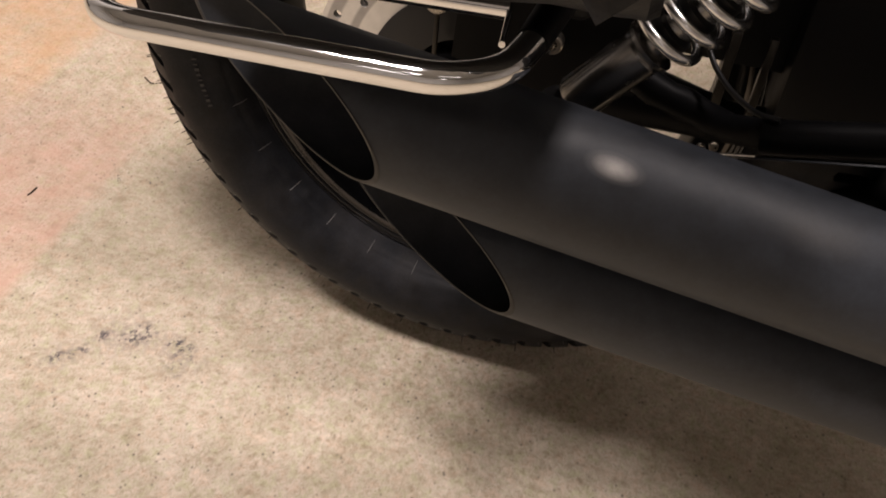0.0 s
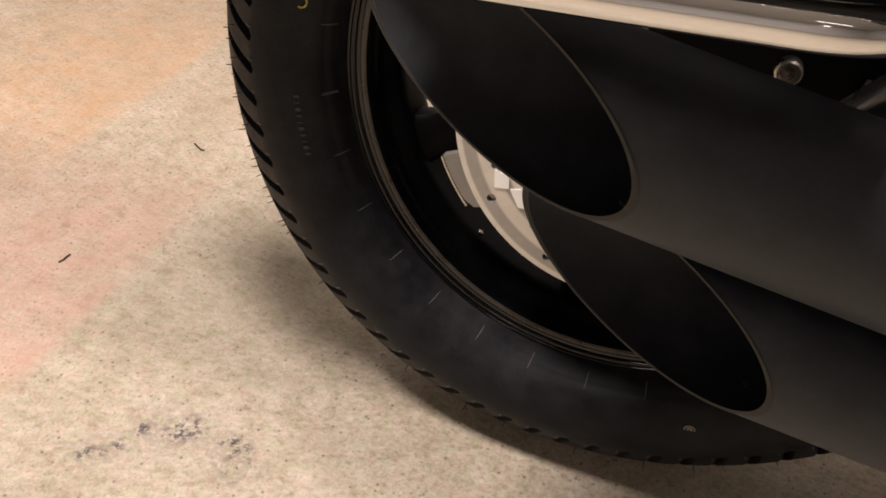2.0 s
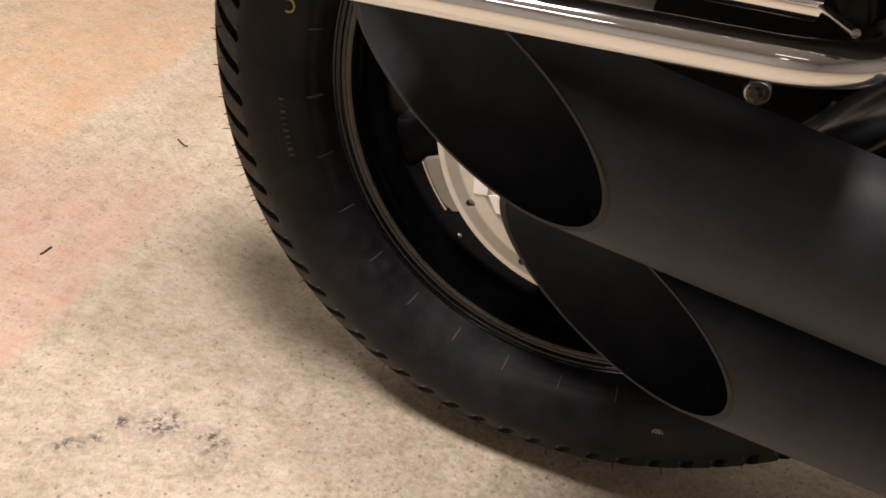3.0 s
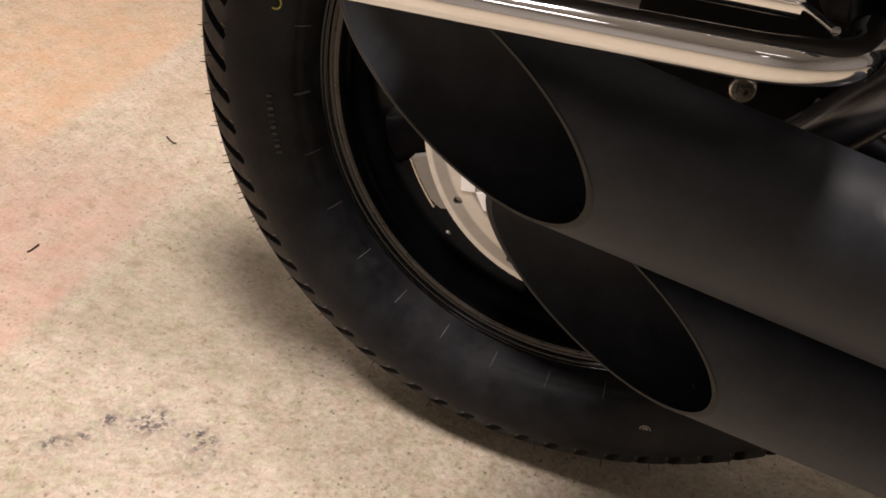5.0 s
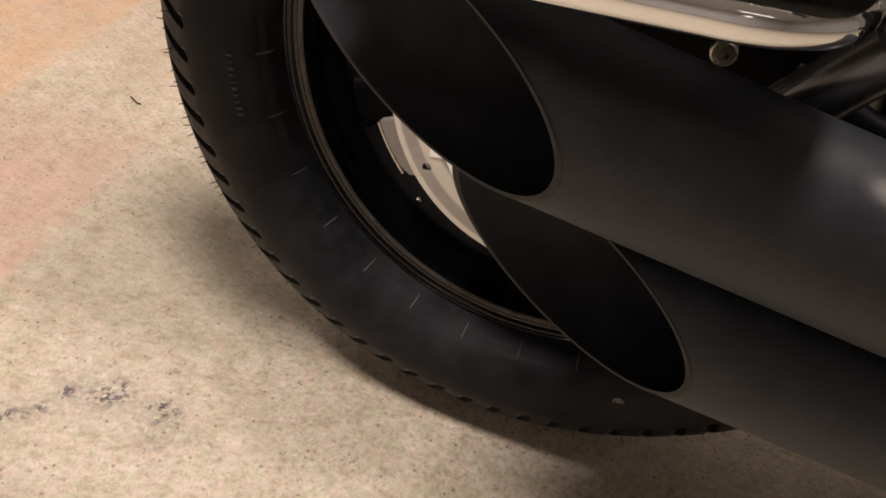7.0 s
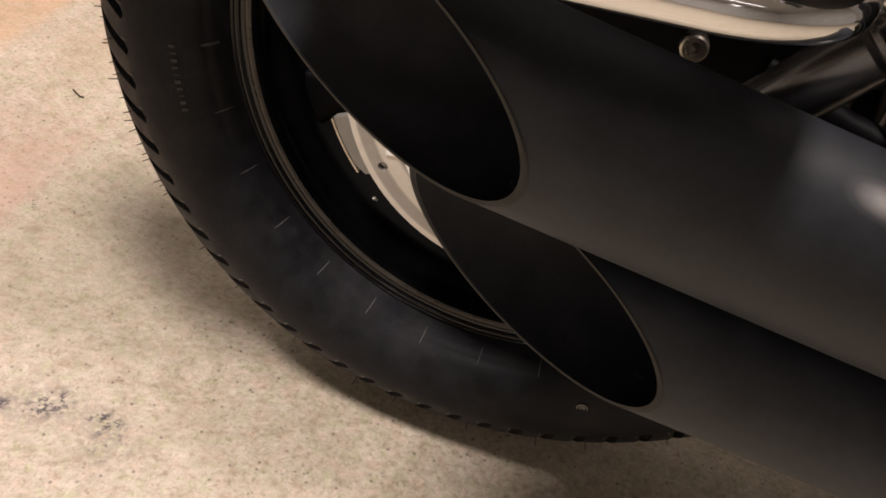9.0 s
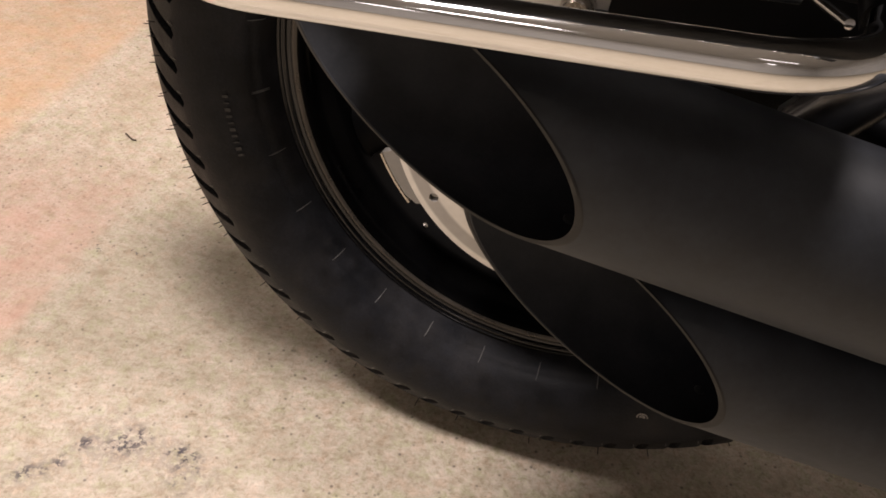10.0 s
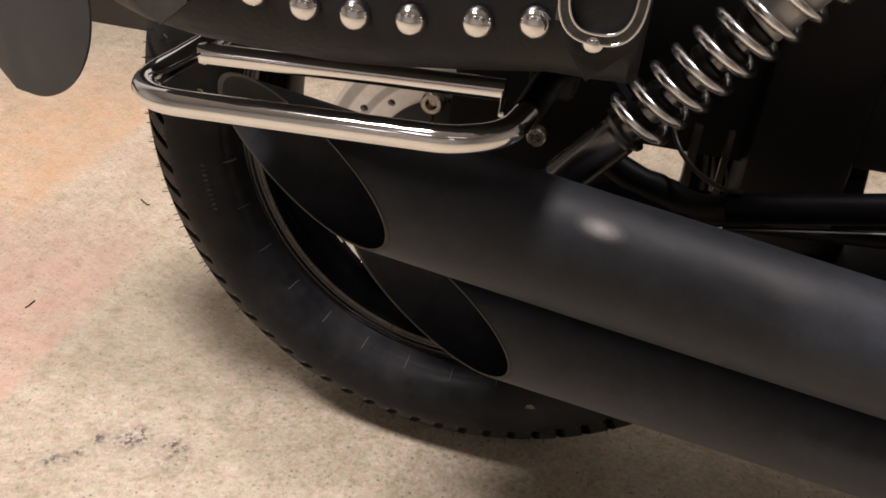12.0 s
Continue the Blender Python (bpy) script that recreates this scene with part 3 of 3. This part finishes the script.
# ---- exhausts ----
def muffler(p0, d, R, plane, dist, length, rivet, label):
    """A slash-cut silencer: an open shell with a thin lip, its inner wall, a baffle deep inside and one rivet head on the wall."""
    D, P, N = Vector(d).normalized(), Vector(p0), Vector(plane)
    _, u, v = basis(D)
    segs = 128

    def at(phi, r, shift=0.0):
        q = P + (u * math.cos(phi) + v * math.sin(phi)) * r
        return q + D * ((dist - q.dot(N)) / D.dot(N) + shift)

    def ring(along, r):
        return [P + D * along + (u * math.cos(a) + v * math.sin(a)) * r for a in angles]

    angles = [2 * math.pi * k / segs for k in range(segs)]
    T = 0.0012
    far, cut_edge = ring(length, R), [at(a, R, 0.0010) for a in angles]
    bm = B()
    add_rings(bm, [[at(a, R - T, 0.0010) for a in angles], [at(a, R - T * 0.75, 0.0002) for a in angles], [at(a, R - T * 0.25, 0.0) for a in angles], cut_edge] +
              [[p * (1 - t) + q * t for p, q in zip(cut_edge, far)] for t in (0.05, 0.15, 0.35, 0.6, 0.9, 1.0)] + [ring(length + 0.02, 0.028)], cap=False)
    shell = part("muffler", bm, MATTE_PIPE, bike, label, 25)
    lip = B()
    add_rings(lip, [[at(a, R + 0.0002, 0.0010) for a in angles], [at(a, R + 0.0002, -0.0002) for a in angles], [at(a, R - T * 0.8, -0.0002) for a in angles], [at(a, R - T * 0.8, 0.0016) for a in angles]], cap=False)
    part("pipe_lip", lip, PIPE_LIP, shell, "thin worn bright rim edge")
    mouth, deep = [at(a, R - T, 0.0010) for a in angles], ring(0.26, R - T)
    wall = B()
    add_rings(wall, [[p * (1 - t) + q * t for p, q in zip(mouth, deep)] for t in (0.0, 0.1, 0.3, 0.6, 1.0)], cap=False)
    part("inner_wall", wall, PIPE_INSIDE, shell, "dark inside of the open pipe")
    part("baffle", lathe(B(), P + D * 0.25, D, [(0, 0.012), (0.001, 0.013), (0.001, R - T + 0.0004), (0.006, R - T + 0.0004), (0.006, 0.012)], 64, cap=False), BLACK_PLASTIC, shell)
    q = Vector(rivet)
    w = q - P
    n = (D * w.dot(D) - w).normalized()
    part("rivet", lathe(B(), q, n, [(-0.002, 0.0026), (0.0004, 0.0026), (0.0012, 0.0022), (0.0017, 0.0012), (0.0018, 0.0003)], 16), RIVET_GREY, shell, "small dull steel rivet")
    return shell


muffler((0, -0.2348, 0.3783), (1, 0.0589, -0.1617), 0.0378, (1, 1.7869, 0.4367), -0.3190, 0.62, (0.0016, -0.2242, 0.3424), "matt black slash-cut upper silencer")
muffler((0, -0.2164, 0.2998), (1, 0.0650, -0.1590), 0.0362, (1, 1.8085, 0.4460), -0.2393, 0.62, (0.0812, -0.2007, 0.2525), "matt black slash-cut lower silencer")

# ---- saddlebag guard rail ----
OUT = lambda x: Vector((x, -0.3135 - 0.0519 * x, 0.4488 + 0.0722 * x))
INN = lambda x: Vector((x, -0.2399 + 0.0316 * x, 0.4507 + 0.0408 * x))
rail_path = [Vector((-0.096, -0.185, 0.468)), INN(-0.1235), Vector((-0.1365, -0.2790, 0.4370)), OUT(-0.112), OUT(0.046), Vector((0.0670, -0.3000, 0.4532)), Vector((0.0718, -0.2765, 0.4560)), Vector((0.0726, -0.2725, 0.4565))]
rail = part("guard_rail", sweep(B(), rounded(rail_path, 0.016, 12), 0.0068, 32), CHROME, bike, "polished chrome saddlebag guard rail", 60)
part("inner_bar", sweep(B(), rounded([INN(-0.124), INN(-0.119), INN(0.0545)], 0.003, 5), 0.0061, 28), CHROME, rail, "chrome cross bar", 60)
part("bar_leg", sweep(B(), rounded([INN(0.0525), INN(0.0545) + Vector((0.0005, -0.006, 0.000)), Vector((0.0605, -0.2830, 0.4560))], 0.004, 5), 0.0015, 12), CHROME, rail)
part("bar_leg", sweep(B(), rounded([INN(-0.1170) + Vector((0, -0.005, 0.001)), Vector((-0.1200, -0.2650, 0.4455)), Vector((-0.1260, -0.2840, 0.4430))], 0.004, 5), 0.0010, 12), CHROME, rail)
part("rail_clamp", sweep(B(), rounded([(0.0718, -0.2765, 0.4560), (0.0765, -0.2400, 0.4615), (0.0850, -0.2000, 0.4660)], 0.01), [0.0074] + [0.0080] * 9 + [0.0086], 20), ARM_BLACK, bike, "black rail clamp")
part("rail_bracket", block(B(), (0.064, -0.225, 0.446), (0.090, -0.190, 0.476), 0.005, 3), BLACK_PLASTIC, bike, "black rail mounting bracket")
part("weld_bead", sweep(B(), rounded([INN(-0.1175) + Vector((0, -0.001, -0.006)), INN(-0.1165), INN(-0.1175) + Vector((0, 0.001, 0.006))], 0.004), 0.0022, 10), CHROME, rail)

# ---- rear shock absorber ----
SD = Vector((0.627, 0, 0.779)).normalized()
S0 = Vector((0.1185, -0.167, 0.4145))  # top of the lower body


def on_shock(a):
    return S0 + SD * a


shock = part("shock_absorber", lathe(B(), on_shock(-0.0515), SD, [(0, 0.0100), (0.0006, 0.0128), (0.0024, 0.0138), (0.049, 0.0138), (0.0515, 0.0120), (0.056, 0.0115)], 48), SHOCK_BODY, bike, "dark chromed lower shock body")
part("lower_eye", lathe(B(), on_shock(-0.066) + Vector((0, 0.012, 0)), (0, -1, 0), [(0, 0.006), (0, 0.012), (0.001, 0.013), (0.023, 0.013), (0.024, 0.012), (0.024, 0.006)], 32), SATIN_BLACK, shock)
part("spring_seat", lathe(B(), on_shock(0.000), SD, [(0, 0.0120), (0.001, 0.0158), (0.0035, 0.0162), (0.0045, 0.0120)], 48), SHOCK_BODY, shock)
part("damper_rod", lathe(B(), on_shock(0.003), SD, [(0, 0.0105), (0.14, 0.0105)], 32), SHOCK_BODY, shock)
for k in range(7):
    part("bump_ring", lathe(B(), on_shock(0.0120 + 0.0159 * k), SD, [(0, 0.0105), (0.002, 0.0130), (0.006, 0.0130), (0.008, 0.0105)], 24), SATIN_BLACK, shock)
part("upper_cover", lathe(B(), on_shock(0.0990), SD, [(0, 0.0132), (0.001, 0.0142), (0.12, 0.0142), (0.121, 0.013)], 40), SHOCK_GREY, shock, "grey upper shock cover")
front, down = Vector((0, -1, 0)), Vector((0.779, 0, -0.627))
pts = []
for k in range(-20, 12 * 40 + 1):
    t = k / 40
    along = max(0.0141 + 0.0152 * t, 0.0066)
    pts.append(on_shock(along) + (front * math.cos(2 * math.pi * t) + down * math.sin(2 * math.pi * t)) * 0.0192)
part("coil_spring", sweep(B(), pts, 0.0030, 12), SPRING_CHROME, shock, "polished chrome coil spring", 60)

# ---- swing arm, frame and fixings ----
part("rubber_boot", sweep(B(), [(0.098, -0.100, 0.374), (0.116, -0.106, 0.3685), (0.130, -0.110, 0.3630), (0.140, -0.111, 0.3605), (0.150, -0.112, 0.3585), (0.160, -0.116, 0.3570), (0.168, -0.121, 0.3562), (0.178, -0.130, 0.3585), (0.190, -0.143, 0.3660), (0.200, -0.154, 0.3740)],
                        [0.009, 0.0096, 0.0104, 0.0094, 0.0104, 0.0092, 0.0098, 0.0090, 0.0090, 0.0095], 24), ARM_BLACK, bike, "black ribbed rubber boot", 60)
part("side_tube", sweep(B(), [(0.192, -0.158, 0.3740), (0.205, -0.160, 0.3768), (0.300, -0.160, 0.3974), (0.420, -0.160, 0.4235)], [0.0100, 0.0098, 0.0098, 0.0098], 24), ARM_BLACK, bike, "black side tube behind the silencers", 50)
part("swing_arm", sweep(B(), [(-0.03, -0.060, 0.325), (0.135, -0.060, 0.330), (0.185, -0.060, 0.325), (0.50, -0.060, 0.350)], [0.021, 0.0200, 0.0140, 0.0130], 24), ARM_BLACK, bike, "black tubular swing arm", 50)
part("swing_arm", sweep(B(), [(-0.03, 0.140, 0.325), (0.135, 0.140, 0.344), (0.185, 0.140, 0.337), (0.50, 0.140, 0.372)], [0.021, 0.0200, 0.0100, 0.0086], 24), ARM_BLACK, bike, "black tubular swing arm", 50)
part("brake_rod", sweep(B(), [(0.150, -0.160, 0.3523), (0.1965, -0.160, 0.3611), (0.30, -0.160, 0.3808), (0.42, -0.160, 0.4036)], 0.0014, 10), CHROME, bike, "thin chrome brake rod")
bolt = part("frame_bolt", lathe(B(), (0.0616, -0.0735, 0.3800), (0, -1, -0.05), [(0, 0.0072), (0.027, 0.0072), (0.0275, 0.0098), (0.0295, 0.0098), (0.0300, 0.0070), (0.0375, 0.0068), (0.0385, 0.0058), (0.0385, 0.0036), (0.0345, 0.0034), (0.0345, 0.0)], 32, cap=False), STEEL, bike, "zinc socket-head bolt on a washer")
nut = part("axle_bolt", lathe(B(), (-0.0182, -0.071, 0.3845), (0, -1, 0), [(0, 0.0090), (0.020, 0.0090), (0.0205, 0.0085), (0.028, 0.0082), (0.029, 0.0072), (0.029, 0.0046), (0.024, 0.0044), (0.024, 0.0)], 28, cap=False), STEEL, bike, "zinc hexagon nut on the brake")
part("shock_bracket", soften(slab(B(), [(0.030, 0, 0.350), (0.085, 0, 0.345), (0.105, 0, 0.372), (0.080, 0, 0.410), (0.050, 0, 0.425), (0.028, 0, 0.400)], (0, -0.075, 0), (0, -0.090, 0)), 0.003), BLACK_PLASTIC, bike, "black shock mounting bracket")
part("inner_panel", block(B(), (0.035, -0.067, 0.370), (0.215, -0.059, 0.62), 0.002), BLACK_PLASTIC, bike, "flat black inner panel")
part("brake_caliper", soften(slab(B(), [(-0.004, 0, 0.352), (0.060, 0, 0.340), (0.118, 0, 0.352), (0.122, 0, 0.410), (0.080, 0, 0.452), (0.000, 0, 0.448)], (0, -0.083, 0), (0, -0.104, 0)), 0.004), BLACK_PLASTIC, bike, "black brake caliper bracket")
part("frame_post", block(B(), (0.1668, -0.084, 0.330), (0.1730, -0.076, 0.398), 0.001), STEEL_DARK, bike, "dull tan-edged frame plate")
part("frame_post", block(B(), (0.1900, -0.084, 0.330), (0.1950, -0.076, 0.398), 0.001), STEEL_DARK, bike, "dull tan-edged frame plate")
part("caliper_edge", block(B(), (-0.0195, -0.097, 0.344), (-0.0165, -0.094, 0.380), 0.0006), STEEL_DARK, bike, "narrow steel caliper edge")
for x, z in ((0.1655, 0.3405), (0.1725, 0.3440)):
    part("small_nut", lathe(B(), (x, -0.128, z), (0, -1, 0.2), [(0, 0.0030), (0.004, 0.0030), (0.0046, 0.0018), (0.0046, 0.0003)], 12), STEEL, bike)
part("battery_box", block(B(), (0.205, -0.085, 0.330), (0.276, 0.12, 0.66), 0.008), BLACK_PLASTIC, bike, "black battery box")
part("side_cover", block(B(), (0.372, -0.110, 0.30), (0.56, 0.14, 0.68), 0.02, 3), BLACK_PLASTIC, bike, "black engine side cover")
part("rear_tank", block(B(), (0.270, -0.080, 0.384), (0.40, 0.12, 0.66), 0.006), BLACK_PLASTIC, bike, "black tank panel")
part("gearbox", block(B(), (0.200, -0.060, 0.13), (0.50, 0.14, 0.284), 0.02, 3), BLACK_PLASTIC, bike, "black gearbox casing")
part("brake_hose", sweep(B(), rounded([(0.140, -0.085, 0.430), (0.1500, -0.098, 0.402), (0.1580, -0.110, 0.3885), (0.1700, -0.130, 0.3830), (0.1846, -0.156, 0.3850), (0.1980, -0.162, 0.3870)], 0.01), 0.0017, 12), SATIN_BLACK, bike, "thin black hose")

# rear mudguard: an arched sheet with turned-in edges, and a rounded flap hanging from a stay on it
def bent_sheet(path, half, tail, lip, across=(0, 1, 0), bow=0.0):
    """A sheet along (point, inward) stations, round at its start, edges turned in by lip, bowed in plan by bow."""
    across = Vector(across).normalized()
    bm, rings, run = B(), [], 0.0
    for k, (base, inward) in enumerate(path):
        run += (base - path[max(0, k - 1)][0]).length
        w = max(0.0006, half * math.sqrt(max(0.0, 1 - (1 - min(1.0, run / tail)) ** 2)))
        ro, ri = [], []
        for q in range(17):
            t = -1 + 2 * q / 16
            bend = lip * abs(t) ** 5 * min(1.0, run / tail) - 0.003 * (1 - t * t) + bow * (w * t / half) ** 2
            ro.append(base + inward * bend + across * (w * t))
            ri.append(base + inward * (bend + 0.0026) + across * (w * t * 0.985))
        rings.append(ro + list(reversed(ri)))
    add_rings(bm, rings)
    return bm


arch = [(Vector((-0.40 * math.cos(a), WY, 0.48 + 0.36 * math.sin(a))), Vector((math.cos(a), 0, -math.sin(a)))) for a in (1.57 * (k / 48) ** 1.4 for k in range(49))]
guard = part("rear_mudguard", bent_sheet(arch, 0.090, 0.07, 0.030), FENDER, bike, "dark matt arched rear mudguard", 40)
hang = [(Vector((-0.353, -0.114, 0.342 + 0.232 * (k / 40) ** 1.6)), Vector((0.49, 0.87, 0))) for k in range(41)]
flap = part("mud_flap", bent_sheet(hang, 0.115, 0.085, 0.006, (-0.87, 0.49, 0), 0.004), FENDER, bike, "dark matt flap with a round lower end", 40)
part("flap_stay", sweep(B(), [(-0.357, -0.115, 0.555), (-0.372, -0.060, 0.566), (-0.384, 0.00, 0.578)], 0.008, 14), SATIN_BLACK, flap)

# ---- saddlebag ----
BAG_AT = Vector((0.002, 0.0, 0.0078))
BAG = BIKE @ pose(-0.02 + BAG_AT.x, -0.255, 0.480 + BAG_AT.z)
bag = thing("saddlebag", BAG, "black leather studded saddlebag hanging beside the mudguard", "saddlebag")


def bag_body():
    """A soft box: bulging face with a wide rounded lower edge, a rear that sweeps up, and rounded ends."""
    bm, rings = B(), []
    x0, x1 = -0.120, 0.138
    for k in range(61):
        u = k / 60
        x = x0 + (x1 - x0) * u
        e1 = min(1.0, (x1 - x) / 0.020)
        end = math.sqrt(max(0.0, 1 - (1 - e1) ** 2)) * math.sqrt(min(1.0, max(0.0, (x - x0) / 0.03)))
        back = max(0.0, -0.030 - x)
        rise = 0.012 * max(0.0, min(1.0, x / 0.10)) ** 1.3 - 0.0125 + 0.26 * back ** 1.6 + 6.0 * max(0.0, back - 0.15) ** 2
        near = -0.076 + 0.35 * max(0.0, back - 0.03) ** 1.2
        far = 0.074
        top = 0.26
        mid, half = (near + far) / 2, (far - near) / 2 * (0.85 + 0.15 * end)
        prof = rounded([(0, mid - half, top), (0, mid - half, rise), (0, mid + half, rise + 0.004), (0, mid + half, top)], 0.034 if u < 0.97 else 0.030, 9)
        rings.append([Vector((x, p.y, p.z)) for p in prof])
    add_rings(bm, rings)
    return bm


part("bag_body", bag_body(), LEATHER, bag, "black grained leather body", 40)
seam = [Vector((x, -0.0772, z)) for x, z in ((0.104, 0.030), (0.105, 0.08), (0.104, 0.2))]
part("piping", sweep(B(), rounded(seam, 0.02), 0.0018, 8), LEATHER_EDGE, bag)
BAG_INV = BAG.inverted()


def in_bag(x, y, z):
    return BAG_INV @ (BIKE @ (Vector((x, y, z)) + BAG_AT))


STUDS = [(-0.070, 0.5085), (-0.0462, 0.5010), (-0.0230, 0.4985), (-0.0007, 0.4979), (0.0235, 0.4995), (0.0515, 0.5030), (0.0745, 0.5065)]
stud_prof = [(0, 0.0067), (0.0010, 0.0067), (0.0027, 0.0061), (0.0043, 0.0049), (0.0054, 0.0031), (0.0058, 0.0012), (0.0059, 0.0002)]
for x, z in STUDS:
    p = in_bag(x, -0.332, z + 0.001)
    part("stud", lathe(B(), p, (0, -1, 0), stud_prof, 32), CHROME, bag, "domed chrome stud", 60)


def oval(cx, cz, a, b, y, n=48, power=2.0):
    return [Vector((cx + a * math.copysign(abs(math.cos(t)) ** (2 / power), math.cos(t)), y, cz + b * math.copysign(abs(math.sin(t)) ** (2 / power), math.sin(t))))
            for t in (2 * math.pi * k / n for k in range(n))]


strap = B()
tip = [in_bag(x, -0.3395, z) for x, z in ((0.084, 0.620), (0.0855, 0.506), (0.0985, 0.4895), (0.1135, 0.504), (0.122, 0.620))]
slab(strap, tip, (0, 0, 0), (0, 0.004, 0))
part("strap", soften(strap, 0.001), LEATHER, bag, "black leather strap with pointed tip")
def flat_ring(grow0, grow1, y0, y1):
    rings = [[in_bag(*p) for p in oval(0.1000, 0.5265, 0.0146 + g, 0.0190 + g, y, 64, 2.7)] for g, y in ((grow0, y0), (grow0, y1), (grow1, y1), (grow1, y0))]
    bm = B()
    add_rings(bm, rings + [rings[0]], cap=False)
    bmesh.ops.remove_doubles(bm, verts=bm.verts, dist=1e-6)
    return bm


# flat chrome face: the dark surroundings it mirrors are put into its colour
buckle = part("buckle", flat_ring(-0.0019, 0.0019, -0.3418, -0.3430), DARK_CHROME, bag, "chrome oval buckle with its dark reflection in the colour", 40)
for g in (-0.0019, 0.0019):
    part("buckle_edge", sweep(B(), [in_bag(*p) for p in oval(0.1000, 0.5265, 0.0146 + g, 0.0190 + g, -0.3430, 64, 2.7)] + [in_bag(*oval(0.1000, 0.5265, 0.0146 + g, 0.0190 + g, -0.3430, 64, 2.7)[0])], 0.00055, 8), CHROME, buckle)
part("buckle_stud", lathe(B(), in_bag(0.0990, -0.3385, 0.5055), (0, -1, 0), [(0, 0.0042), (0.003, 0.0040), (0.005, 0.0022), (0.0055, 0.0003)], 20), CHROME, bag)
tab = B()
slab(tab, [in_bag(x, -0.3315, z) for x, z in ((-0.140, 0.540), (-0.107, 0.492), (-0.092, 0.4800), (-0.078, 0.492), (-0.085, 0.540))], (0, 0, 0), (0, 0.004, 0))
part("strap_tail", soften(tab, 0.001), LEATHER_EDGE, bag, "pointed leather strap end")

# ---- far side: dark board along the floor ----
plane_box("baseboard", (-4, 0.815, 0), (4, 0.87, 0.22), DARK_BOARD, "dark brown board along the foot of the wall", "baseboard")

# ---- floor litter ----
def twig(points, r, label):
    ob = part("twig", sweep(B(), rounded(points, 0.004), r, 6), DEBRIS, None)
    return tagged(ob, label, "debris")


twig([(-0.5103, 0.2717, 0.0012), (-0.5034, 0.2666, 0.002), (-0.4967, 0.2630, 0.0012), (-0.4926, 0.2638, 0.001)], 0.0010, "small dark bent fibre lying on the concrete")
twig([(-0.5102, 0.0205, 0.0008), (-0.5082, 0.0245, 0.001), (-0.5082, 0.0305, 0.0014), (-0.5076, 0.0349, 0.001)], 0.0009, "thin dark splinter lying on the concrete")
crumb = part("paper_crumb", block(B(), (-0.718, 0.149, 0.0), (-0.709, 0.154, 0.003), 0.001), PAPER_BIT, None)
tagged(crumb, "tiny white paper crumb on the concrete floor", "debris")
